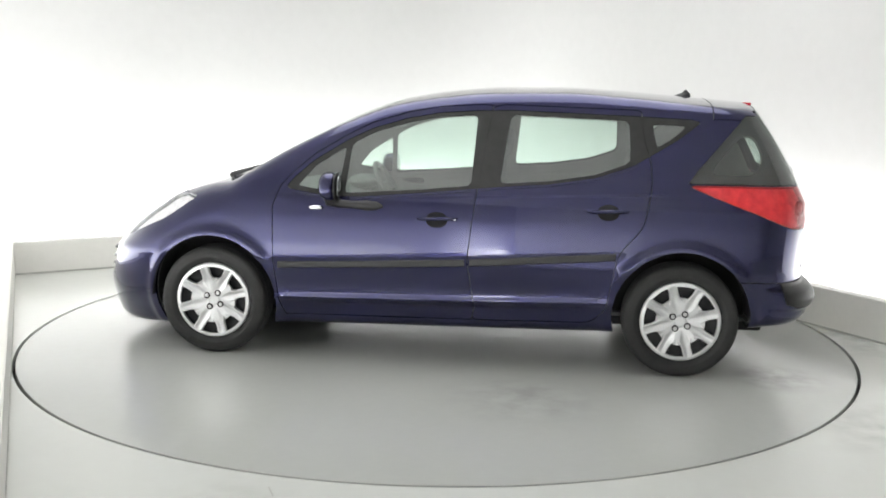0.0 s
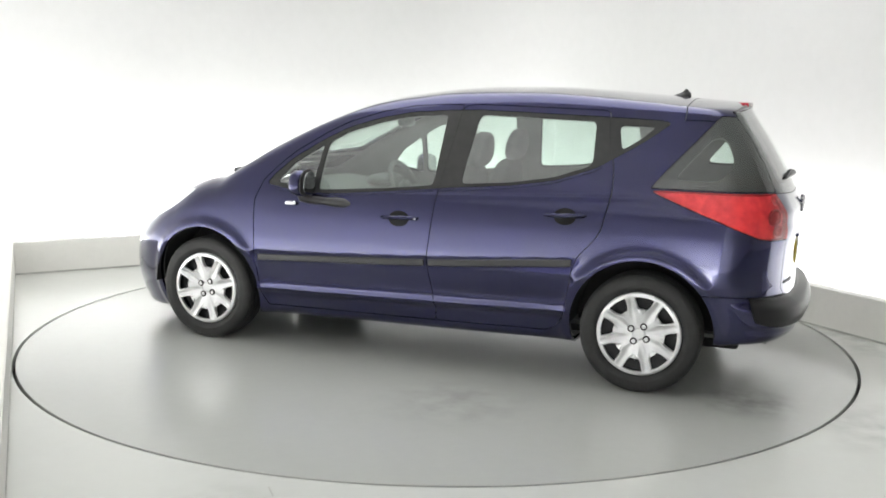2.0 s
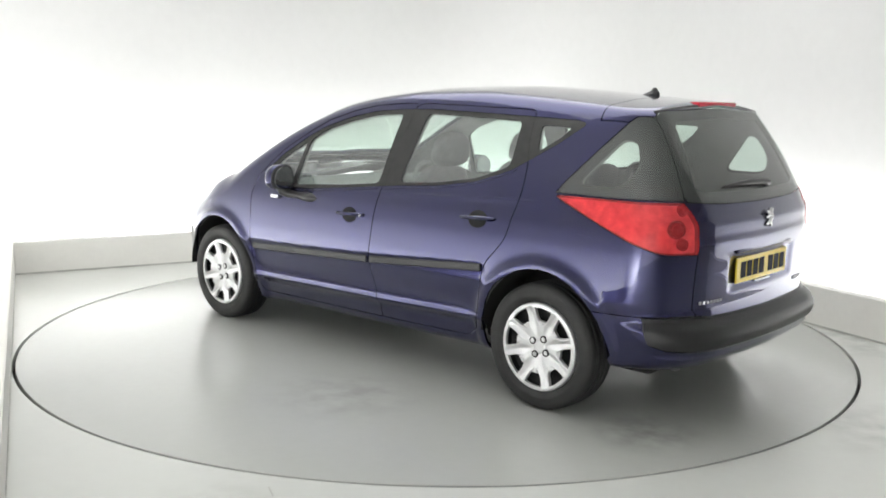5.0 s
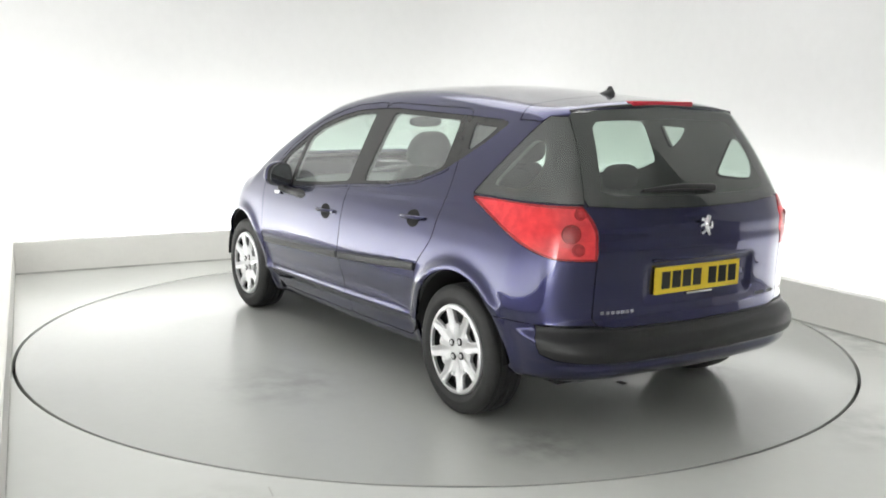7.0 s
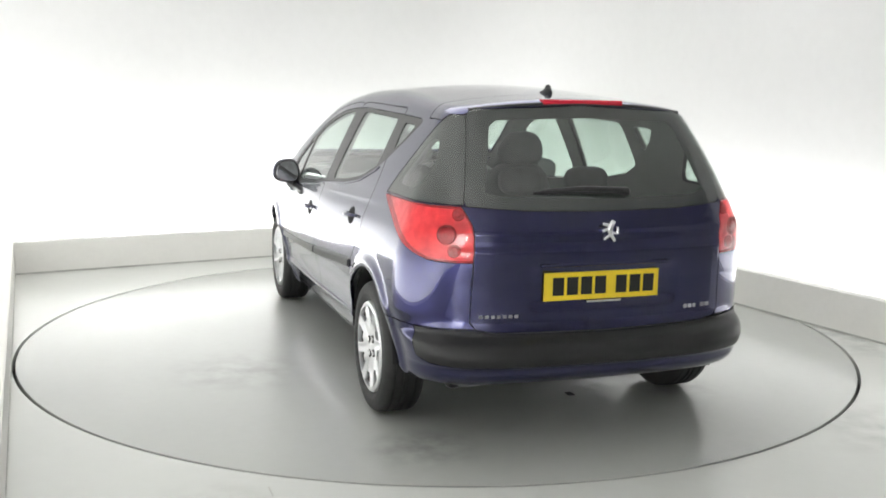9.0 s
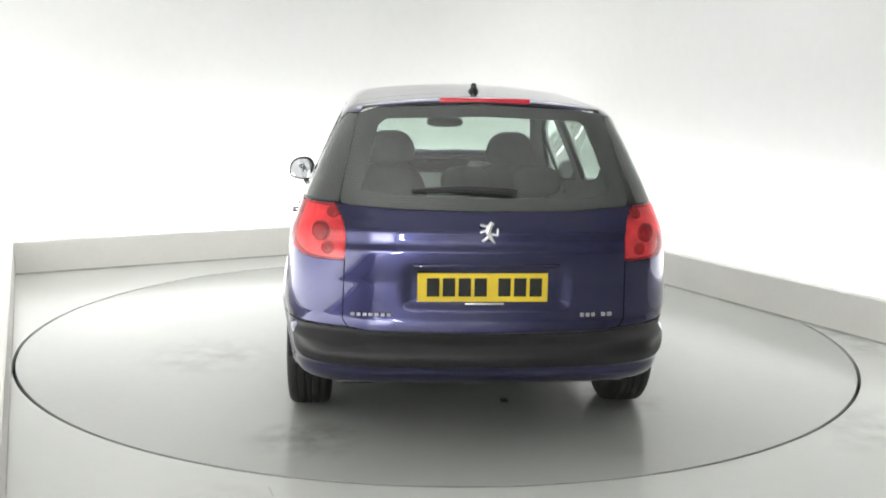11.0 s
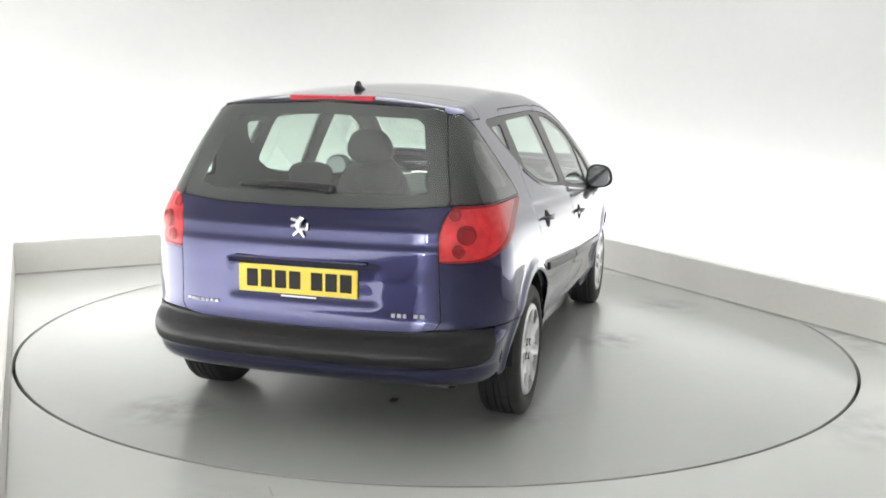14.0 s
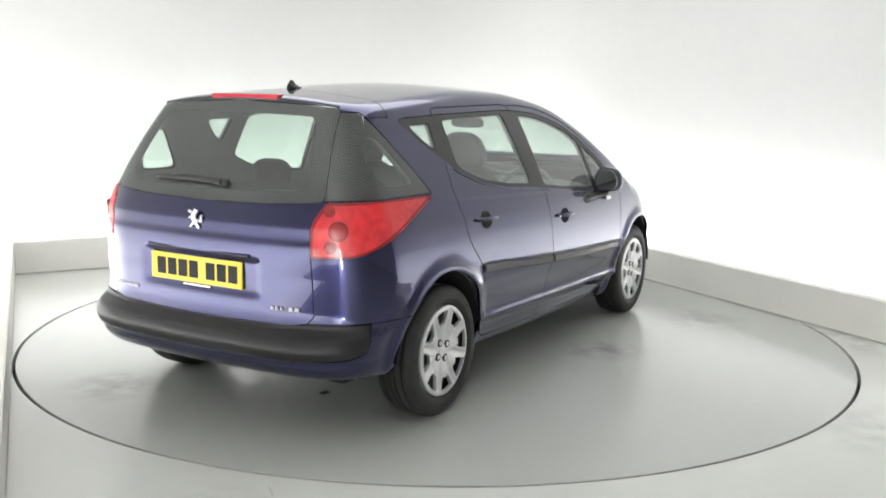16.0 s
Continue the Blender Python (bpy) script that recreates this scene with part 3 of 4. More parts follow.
def panel(name, regions, mat, parent, sides, label="", gap=0.0024, depth=0.014, push=0.0, flip=False, skirt=True):
    """One panel of the body: its faces, with a turned-in edge. sides: 1 left, -1 right, 0 both halves joined."""
    pick = [f for f, r in zip(SHELL_F, REGION) if r in regions]
    used = sorted({i for f in pick for i in f})
    idx = {g: k for k, g in enumerate(used)}
    P, N = SHELL_V[used].copy(), SHELL_N[used].copy()
    F = [[idx[i] for i in f] for f in pick]
    count = {}
    for f in F:
        for a, b in zip(f, f[1:] + f[:1]):
            count.setdefault((min(a, b), max(a, b)), []).append((a, b))
    rim = [e[0] for e in count.values() if len(e) == 1]
    rim = [(a, b) for a, b in rim if not (P[a, 1] < 1e-3 and P[b, 1] < 1e-3)]
    pull = np.zeros_like(P)
    on_rim = {i for e in rim for i in e}
    for a, b in rim:
        v = np.cross(N[a] + N[b], P[b] - P[a])
        pull[a] += v
        pull[b] += v
    pull -= N * (pull * N).sum(1, keepdims=True)
    ln = np.linalg.norm(pull, axis=1, keepdims=True)
    pull = np.where(ln > 1e-6, pull / np.maximum(ln, 1e-6), 0)
    pull[P[:, 1] < 1e-3, 1] = 0
    if gap and rim:
        edge = np.array(sorted(on_rim))
        for i in range(len(P)):
            if i not in on_rim:
                d = np.linalg.norm(P[edge] - P[i], axis=1)
                if d.min() < 0.006:
                    pull[i] = pull[edge[d.argmin()]]
    P = P + pull * gap + N * push
    n0 = len(P)
    if skirt and rim:
        order = sorted(on_rim)
        k1 = {g: n0 + k for k, g in enumerate(order)}
        k2 = {g: n0 + len(order) + k for k, g in enumerate(order)}
        P = np.concatenate([P, P[order], P[order] - N[order] * depth])
        N = np.concatenate([N, -pull[order], -pull[order]])
        F = F + [[k1[b], k1[a], k2[a], k2[b]] for a, b in rim]
    if flip:
        F, N = [f[::-1] for f in F], -N
    flipy = np.array([1, -1, 1])
    if sides == 0:
        n0 = len(P)
        F = F + [[i + n0 for i in f[::-1]] for f in F]
        P, N = np.concatenate([P, P * flipy]), np.concatenate([N, N * flipy])
    elif sides < 0:
        P, N, F = P * flipy, N * flipy, [f[::-1] for f in F]
    me = mesh(name, P, F, mat, True)
    me.normals_split_custom_set_from_vertices([tuple(v) for v in N])
    ob = new(name, me)
    ob.parent = parent
    return tagged(ob, label)


def on_side(x, z, out=0.0):
    return float(half_width(np.array(x), np.array(z))) + out


def sweep(points, half, normal_out):
    """A strip with a rounded section along points; half = (half height, half depth)."""
    bm = bmesh.new()
    sec = [(-1, -1), (1, -1), (1, 0.4), (0.7, 1), (-0.7, 1), (-1, 0.4)]
    rings = []
    for i, p in enumerate(points):
        rings.append([bm.verts.new((p[0], p[1] + b * half[1] * normal_out, p[2] + a * half[0])) for a, b in sec])
    for r, s in zip(rings, rings[1:]):
        for i in range(6):
            bm.faces.new((r[i], r[(i + 1) % 6], s[(i + 1) % 6], s[i]))
    bm.faces.new(rings[0])
    bm.faces.new(rings[-1])
    bmesh.ops.recalc_face_normals(bm, faces=list(bm.faces))
    return bm


def blob(cx, cy, cz, sx, sy, sz, power=2.6, nu=24, nv=14, squash=None):
    """A rounded box-like form."""
    bm = bmesh.new()

    def sp(v):
        return math.copysign(abs(v) ** (2 / power), v)

    rows = []
    for j in range(1, nv):
        ph = -math.pi / 2 + math.pi * j / nv
        row = []
        for i in range(nu):
            th = 2 * math.pi * i / nu
            p = Vector((sp(math.cos(ph)) * sp(math.cos(th)) * sx, sp(math.cos(ph)) * sp(math.sin(th)) * sy, sp(math.sin(ph)) * sz))
            if squash:
                p = squash(p)
            row.append(bm.verts.new((cx + p.x, cy + p.y, cz + p.z)))
        rows.append(row)
    for r, s in zip(rows, rows[1:]):
        for i in range(nu):
            bm.faces.new((r[i], r[(i + 1) % nu], s[(i + 1) % nu], s[i]))
    bm.faces.new(rows[0][::-1])
    bm.faces.new(rows[-1])
    return bm


def lathe(profile, n=64):
    """Turns (radius, y) points about the y axis."""
    bm = bmesh.new()
    loops = [[bm.verts.new((r * math.cos(2 * math.pi * i / n), y, r * math.sin(2 * math.pi * i / n))) for i in range(n)] for r, y in profile]
    for a, b in zip(loops, loops[1:]):
        for i in range(n):
            bm.faces.new((a[i], a[(i + 1) % n], b[(i + 1) % n], b[i]))
    bmesh.ops.recalc_face_normals(bm, faces=list(bm.faces))
    return bm


def tube(points, radius, n=8):
    """A round tube through points, tapered where radius is a list."""
    bm = bmesh.new()
    pts = [Vector(p) for p in points]
    radii = radius if isinstance(radius, (list, tuple)) else [radius] * len(pts)
    loops = []
    for i, p in enumerate(pts):
        d = (pts[min(i + 1, len(pts) - 1)] - pts[max(i - 1, 0)]).normalized()
        u = d.orthogonal().normalized()
        w = d.cross(u)
        loops.append([bm.verts.new(p + (u * math.cos(2 * math.pi * k / n) + w * math.sin(2 * math.pi * k / n)) * radii[i]) for k in range(n)])
    for a, b in zip(loops, loops[1:]):
        best = min(range(n), key=lambda s: sum((a[k].co - b[(k + s) % n].co).length for k in range(n)))
        for k in range(n):
            bm.faces.new((a[k], a[(k + 1) % n], b[(k + 1 + best) % n], b[(k + best) % n]))
    bm.faces.new(loops[0])
    bm.faces.new(loops[-1])
    bmesh.ops.recalc_face_normals(bm, faces=list(bm.faces))
    return bm


# ---- the car ----
car = tagged(new("estate_car"), "dark blue metallic five-door estate car standing on a turntable", "car")
body = panel("body", ("body",), PAINT, car, 0)
panel("bonnet", ("bonnet",), PAINT, car, 0)
panel("windscreen", ("screen",), SIDE_GLASS, car, 0, "clear green-tinted windscreen", gap=0.001, depth=0.004)
panel("grille", ("grille",), TRIM, car, 0, "black slatted lower grille", push=-0.02)
panel("rear_bumper", ("bumper",), PAINT, car, 0)
panel("bumper_strip", ("strip",), BUMPER, car, 0, "black grained plastic bumper top", push=0.002)
spoiler = panel("roof_spoiler", ("spoiler",), PAINT, car, 0)
lining = panel("cabin_lining", ("body", "door_front", "door_rear", "gate", "frame_front", "frame_rear", "frame_quarter", "bumper", "strip", "spoiler", "lamp", "grille", "tail_frit"), CABIN, car, 0, "dark grey cabin lining", push=-0.028, flip=True, skirt=False)

gate = panel("tailgate", ("gate",), PAINT, car, 0)
rear_window = panel("rear_window", ("rear_glass", "rear_frit"), REAR_GLASS, gate, 0, "dark tinted rear window", gap=0.002, depth=0.006)
panel("window_border", ("rear_frit",), LINER, gate, 0, "black printed border", push=-0.006, gap=0.0, skirt=False)

for s in (1, -1):
    door = panel("front_door", ("door_front",), PAINT, car, s)
    panel("window_frame", ("frame_front",), FRAME, door, s, "matt black window frame", push=-0.002, gap=0.0005)
    panel("window", ("pane_front",), SIDE_GLASS, door, s, gap=0.0, depth=0.004, push=-0.006)
    panel("quarter_window", ("pane_triangle",), SIDE_GLASS, door, s, gap=0.0, depth=0.004, push=-0.006)
    rdoor = panel("rear_door", ("door_rear",), PAINT, car, s)
    panel("window_frame", ("frame_rear",), FRAME, rdoor, s, "matt black window frame", push=-0.002, gap=0.0005)
    panel("window", ("pane_rear",), SIDE_GLASS, rdoor, s, gap=0.0, depth=0.004, push=-0.006)
    # a slim waist bead under the side windows, one length to each door
    for d, x0, x1 in ((door, 0.80, -0.150), (rdoor, -0.195, -1.02)):
        xs = np.linspace(x0, x1, 24)
        zs = np.interp(-xs, [-0.85, -0.60, -0.43, -0.12, 0.28, 0.56, 0.80, 0.99, 1.10], [0.935, 0.897, 0.902, 0.930, 0.970, 0.992, 1.030, 1.095, 1.160]) - 0.012
        part("waist_bead", tube([(float(x), s * on_side(x, z, 0.0005), float(z)) for x, z in zip(xs, zs)], 0.0042, 8), PAINT, d)
    panel("quarter_window_frame", ("frame_quarter",), FRAME, car, s, push=-0.002, gap=0.0005)
    panel("rear_quarter_window", ("pane_quarter",), SIDE_GLASS, car, s, gap=0.0, depth=0.004, push=-0.006)
    luggage = panel("luggage_window", ("tail_glass", "tail_frit"), REAR_GLASS, car, s, "dark tinted triangular luggage window", gap=0.002, depth=0.006, push=-0.001)
    panel("window_border", ("tail_frit",), LINER, luggage, s, "black printed border", push=-0.007, gap=0.0, skirt=False)
    # tail lamp: red lens over a silver reflector, with deep red bulb rings
    lamp = panel("tail_lamp", ("lamp",), RED, car, s, "large red wrap-round tail lamp lens", gap=0.002, depth=0.012, push=0.003)
    panel("reflector", ("lamp",), REFLECTOR, lamp, s, push=-0.022, gap=0.004, skirt=False)
    for ty, tz, r in ((0.80, 0.925, 0.040), (0.745, 1.022, 0.025), (0.75, 0.845, 0.026)):
        q = shoot(np.array([[-2.0, ty, tz]]))
        n = Vector(normals_at(q)[0])
        bm = lathe([(r, -0.006), (r, 0.007), (r * 0.86, 0.009), (r * 0.78, 0.002), (r * 0.40, -0.003), (r * 0.34, 0.004), (0.001, 0.005)], 28)
        rot = n.to_track_quat("Y", "Z").to_matrix().to_4x4()
        bmesh.ops.transform(bm, matrix=Matrix.Translation(Vector(q[0]) - n * 0.0065) @ rot, verts=list(bm.verts))
        if s < 0:
            bmesh.ops.scale(bm, vec=(1, -1, 1), verts=list(bm.verts))
            bmesh.ops.reverse_faces(bm, faces=list(bm.faces))
        part("bulb_ring", bm, RED_DEEP, lamp, "deep red bulb ring")

    head = panel("headlamp", ("headlamp",), CLEAR, car, s, "clear swept-back headlamp", gap=0.002, depth=0.01)
    panel("reflector", ("headlamp",), REFLECTOR, head, s, push=-0.03, gap=0.004, skirt=False)

    # rubbing strips, rising towards the tail
    for owner, x0, x1 in ((door, 0.885, -0.128), (rdoor, -0.156, -0.915)):
        pts = []
        for i in range(15):
            x = x0 + (x1 - x0) * i / 14
            z = float(curve(np.array(x), [-0.92, -0.14, 0.885], [0.628, 0.571, 0.520]))
            pts.append((x, s * on_side(x, z, 0.001), z))
        part("rubbing_strip", sweep(pts, (0.019, 0.009), s), TRIM, owner, "black rubbing strip")

    # door handles: a thin black patch painted as the shaded recess, behind a body-coloured bar
    for owner, hx, hz in ((door, 0.018, 0.792), (rdoor, -0.868, 0.856)):
        y = on_side(hx, hz)
        part("handle_recess_patch", blob(hx + 0.004, s * (on_side(hx, hz) - 0.003), hz, 0.064, 0.0065, 0.046, 2.1, 28, 18,
                                lambda p: Vector((p.x, p.y + s * (on_side(hx, hz + p.z) - on_side(hx, hz)), p.z))), LINER, owner, "black patch painted as the shaded recess behind the handle")
        pts = []
        for i in range(13):
            u = i / 12
            x = hx + 0.105 - 0.21 * u
            pts.append((x, s * (on_side(x, hz) + 0.004 + 0.024 * math.sin(math.pi * u) ** 0.6), hz + 0.004 + 0.007 * u))
        part("handle", tube(pts, [0.005 + 0.006 * math.sin(math.pi * i / 12) ** 0.5 for i in range(13)], 10), PAINT, owner)
    bm = bmesh.new()
    bmesh.ops.create_uvsphere(bm, u_segments=16, v_segments=8, radius=0.008, matrix=Matrix.Translation((-0.075, s * (on_side(-0.075, 0.797) + 0.014), 0.797)))
    part("lock_barrel", bm, CHROME, door, "silver lock barrel")

    # door mirror
    mir = part("door_mirror", blob(0.580, s * 0.884, 0.957, 0.062, 0.082, 0.074, 2.7, 32, 18,
                                   lambda p: Vector((p.x * (1.0 if p.x > 0 else 0.55), p.y * (1 - 0.12 * p.z / 0.074), p.z * (1 - 0.10 * s * p.y / 0.082)))), PAINT, car, "dark blue door mirror housing")
    part("mirror_rim", blob(0.549, s * 0.884, 0.957, 0.010, 0.081, 0.073, 2.7, 32, 12,
                            lambda p: Vector((p.x, p.y * (1 - 0.12 * p.z / 0.074), p.z * (1 - 0.10 * s * p.y / 0.082)))), TRIM, mir)
    part("mirror_glass", blob(0.5335, s * 0.884, 0.957, 0.010, 0.069, 0.063, 2.6, 40, 20,
                              lambda p: Vector((max(min(p.x, 0.003), -0.003) - 0.05 * s * p.y, p.y * (1 - 0.12 * p.z / 0.074), p.z * (1 - 0.10 * s * p.y / 0.082)))), MIRROR, mir, "mirror glass")
    # the foot runs on into a black lobe that models its reflection in the door
    part("foot_and_reflection", tube([(0.60, s * 0.86, 0.905), (0.595, s * 0.845, 0.875), (0.56, s * 0.833, 0.860), (0.48, s * 0.824, 0.856), (0.40, s * 0.822, 0.853), (0.345, s * 0.822, 0.851), (0.31, s * 0.826, 0.850)],
                             [0.028, 0.032, 0.024, 0.022, 0.030, 0.027, 0.008], 12), TRIM, mir, "black mirror foot with its door reflection modelled as a lobe")
    part("side_repeater", blob(0.672, s * 0.848, 0.838, 0.036, 0.012, 0.012, 3.0, 20, 10), CHROME, mir, "silver side repeater")

def upper(bm):
    bmesh.ops.delete(bm, geom=[f for f in bm.faces if f.calc_center_median().z < -0.02], context="FACES")
    return bm


# cabin floor and the underside
part("underbody", box_bm(-1.72, -0.60, 0.215, 1.85, 0.60, 0.275, 0.02), LINER, car, "dark underbody")
for sx in (-1, 1):
    for s in (1, -1):
        ob = part("arch_liner", upper(lathe([(0.355, s * 0.815), (0.362, s * 0.56), (0.06, s * 0.55)], 48)), LINER, car, "black wheel arch liner")
        ob.location = (sx * AXLE, 0, ARCH_Z)


# wheels: tyre with grooved tread, dark steel rim, silver eight-spoke trim with four bolts
def wheel(sx, s):
    w = new("wheel")
    w.parent = car
    w.location = (sx * AXLE, s * 0.735, WHEEL_Z)
    R = WHEEL_R
    prof = [(0.212, 0.080), (0.222, 0.090), (0.235, 0.093), (0.240, 0.0955), (0.246, 0.094), (0.262, 0.0945), (0.278, 0.091), (0.290, 0.082), (0.2965, 0.072), (0.2985, 0.060),
            (R - 0.0012, 0.053), (R - 0.009, 0.051), (R - 0.009, 0.045), (R - 0.0006, 0.043), (R, 0.018), (R - 0.009, 0.016), (R - 0.009, 0.009), (R, 0.007)]
    prof = prof + [(r, -y) for r, y in prof[::-1]]
    bm = lathe(prof, 96)
    part("tyre", bm, RUBBER, w, "black rubber tyre", sharp=50)
    part("rim", lathe([(0.214, s * 0.080), (0.200, s * 0.070), (0.195, s * 0.040), (0.12, s * 0.030), (0.06, s * 0.034), (0.002, s * 0.034)], 48), STEEL, w, "dark steel rim")
    trim = bmesh.new()
    K, rings = 16, [0.004, 0.026, 0.034, 0.050, 0.070, 0.090, 0.102, 0.113, 0.126, 0.146, 0.166, 0.187, 0.194, 0.201, 0.206, 0.209]
    grid = []
    for r in rings:
        row = []
        half_open = math.radians(float(np.interp(r, [0.09, 0.113, 0.126, 0.146, 0.187], [3.0, 4.0, 9.5, 13.0, 15.0])))
        for sec in range(8):
            c = sec * math.pi / 4 + 0.12
            for k in range(K):
                a = c + (-half_open + 2 * half_open * k / 6 if k < 6 else half_open + (math.pi / 4 - 2 * half_open) * (k - 6) / 10)
                y = float(np.interp(r, [0, 0.026, 0.034, 0.05, 0.10, 0.16, 0.19, 0.205, 0.209], [0.081, 0.081, 0.076, 0.078, 0.086, 0.092, 0.094, 0.092, 0.082]))
                # each spoke is a shallow trough between two raised ribs that meet round the inner end of the slots
                mid = abs(k - 11) / 5 if k >= 6 else 1.0 if k == 0 else 0.8
                dip = float(np.interp(r, [0.050, 0.085, 0.113, 0.166, 0.194], [0.0, 0.008, 0.013, 0.013, 0.0]))
                y -= dip * float(np.interp(mid, [0.0, 0.25, 0.6, 0.8, 1.0], [1.0, 0.85, 0.15, 0.0, 0.45 if r > 0.108 else 0.0]))
                row.append(trim.verts.new((r * math.cos(a), s * y, r * math.sin(a))))
        grid.append(row)
    n = 8 * K
    for j in range(len(rings) - 1):
        for i in range(n):
            k = i % K
            if 0.120 < rings[j] < 0.1865 and k < 6:
                continue
            trim.faces.new((grid[j][i], grid[j][(i + 1) % n], grid[j + 1][(i + 1) % n], grid[j + 1][i]))
    trim.faces.new(grid[0])
    rimedges = [e for e in trim.edges if len(e.link_faces) == 1]
    ex = bmesh.ops.extrude_edge_only(trim, edges=rimedges)
    for g in ex["geom"]:
        if isinstance(g, bmesh.types.BMVert):
            g.co.y -= s * 0.016
    bmesh.ops.recalc_face_normals(trim, faces=list(trim.faces))
    tr = part("wheel_trim", trim, SILVER, w, "silver plastic eight-spoke wheel trim", sharp=30)
    for i in range(4):
        a = math.pi / 2 * i + 0.55
        for nm, prof, mat, lab in (("bolt_ring", [(0.0175, -0.004), (0.0175, 0.0035), (0.0155, 0.005), (0.0115, 0.004), (0.0110, -0.002)], STEEL, "dark ring round a wheel bolt"),
                                   ("bolt", [(0.0112, -0.004), (0.0112, 0.004), (0.0095, 0.0065), (0.004, 0.0072), (0.0005, 0.0072)], SILVER, "bright wheel bolt cap")):
            bm = lathe(prof, 20)
            if s < 0:
                bmesh.ops.scale(bm, vec=(1, -1, 1), verts=list(bm.verts))
                bmesh.ops.reverse_faces(bm, faces=list(bm.faces))
            bmesh.ops.translate(bm, vec=(0.045 * math.cos(a), s * 0.078, 0.045 * math.sin(a)), verts=list(bm.verts))
            part(nm, bm, mat, w, lab)
    return w


for sx in (-1, 1):
    for s in (1, -1):
        wheel(sx, s)


# ---- on the tail ----
def tail_point(y, z, out=0.0):
    return (float(rear_x(np.array(z), np.array(y))) - out, y, z)


# plate recess lip, plate with plain bars, badge and plain bars for the writing
panel_x = float(rear_x(np.array(0.69), np.array(0.0)))
plate = part("number_plate", box_bm(panel_x - 0.006, -0.245, 0.626, panel_x + 0.003, 0.280, 0.742, 0.002), PLATE, car, "yellow rear number plate with black characters as bars", smooth=False)
W0 = 0.050
for i in range(7):
    yc = 0.218 - i * 0.0635 - (0.033 if i >= 4 else 0)
    part("bar", box_bm(panel_x - 0.0085, yc - W0 / 2, 0.648, panel_x - 0.0055, yc + W0 / 2, 0.722, 0.001), INK, plate, smooth=False)
for z0, z1, y0, y1 in ((0.764, 0.780, -0.29, 0.30),):
    part("plate_surround", box_bm(panel_x - 0.017, y0, z0, panel_x + 0.012, y1, z1, 0.009, 3), PAINT, gate)
part("plate_lamp", box_bm(panel_x - 0.010, -0.07, 0.613, panel_x, 0.09, 0.622, 0.003), CHROME, gate, "bright strip under the plate")

bx = float(rear_x(np.array(0.905), np.array(0.0))) - 0.004
badge = part("badge", tube([(bx, -0.012, 0.948), (bx - 0.003, 0.002, 0.926), (bx - 0.003, 0.004, 0.905), (bx, -0.010, 0.882)], [0.012, 0.014, 0.012, 0.010], 12), CHROME, car, "chrome badge shape")
for y0, z0, y1, z1, r in ((0.004, 0.930, 0.036, 0.938, 0.0085), (0.004, 0.918, 0.036, 0.908, 0.0075), (-0.002, 0.895, 0.026, 0.872, 0.009), (-0.010, 0.884, -0.022, 0.866, 0.008), (-0.004, 0.902, -0.036, 0.896, 0.0065), (-0.034, 0.896, -0.034, 0.924, 0.006)):
    part("badge_limb", tube([(bx, y0, z0), (bx - 0.002, (y0 + y1) / 2, (z0 + z1) / 2), (bx, y1, z1)], [r, r * 0.95, r * 0.75], 10), CHROME, badge)
for base, ws, hgt in ((0.545, (0.016,) * 7, 0.013), (-0.385, (0.016, 0.016, 0.014, 0.0, 0.017, 0.020), 0.016)):
    y = base
    for wdt in ws:
        if wdt:
            x, _, z = tail_point(y - wdt / 2, 0.569, 0.004)
            part("letter_bar", box_bm(x - 0.002, y - wdt, z - hgt / 2, x + 0.004, y, z + hgt / 2, 0.0012), LETTER, gate, "small chrome bar", smooth=False)
        y -= (wdt or 0.012) + 0.008

# a black strip along the spoiler's lip draws the shadow line under its edge
part("lip_shadow_strip", tube([(float(rear_x(np.array(1.413), np.array(y))) + 0.004, y, 1.413 - 0.13 * y * y) for y in [-0.50 + 0.05 * k for k in range(21)]], 0.010, 8), TRIM, spoiler, "black strip along the roof spoiler's lip that draws its shadow line")
# high brake lamp under the spoiler's edge, rear wiper, aerial stub
part("brake_lamp", box_bm(-1.662, -0.200, 1.409, -1.60, 0.180, 1.431, 0.006, 3), BRAKE, spoiler, "red high-level brake lamp")
def on_glass(y, z, out):
    return (float(rear_x(np.array(z), np.array(y))) - out, y, z)


wiper = part("rear_wiper", tube([on_glass(-0.096, 1.062, 0.020), on_glass(-0.03, 1.070, 0.026), on_glass(0.10, 1.075, 0.026), on_glass(0.22, 1.070, 0.022), on_glass(0.305, 1.064, 0.015)], [0.017, 0.013, 0.012, 0.009, 0.004], 10), TRIM, car, "black rear wiper arm")
part("wiper_blade", tube([on_glass(-0.05, 1.058, 0.007), on_glass(0.12, 1.062, 0.008), on_glass(0.305, 1.060, 0.007)], 0.006, 6), RUBBER, wiper)
part("wiper_hub", blob(on_glass(-0.1, 1.06, 0.008)[0], -0.100, 1.060, 0.020, 0.024, 0.020, 2.2), TRIM, wiper)
ant = part("aerial_base", blob(-1.300, 0.0, 1.462, 0.048, 0.024, 0.036, 2.2, 24, 14, lambda p: Vector((p.x, p.y * (1 - 0.45 * max(p.z, 0) / 0.036), p.z * (0.55 - 0.45 * p.x / 0.045)))), TRIM, car, "black aerial base")
part("aerial_stub", tube([(-1.312, 0, 1.474), (-1.324, 0, 1.490), (-1.327, 0, 1.495)], [0.014, 0.013, 0.006], 10), TRIM, ant)

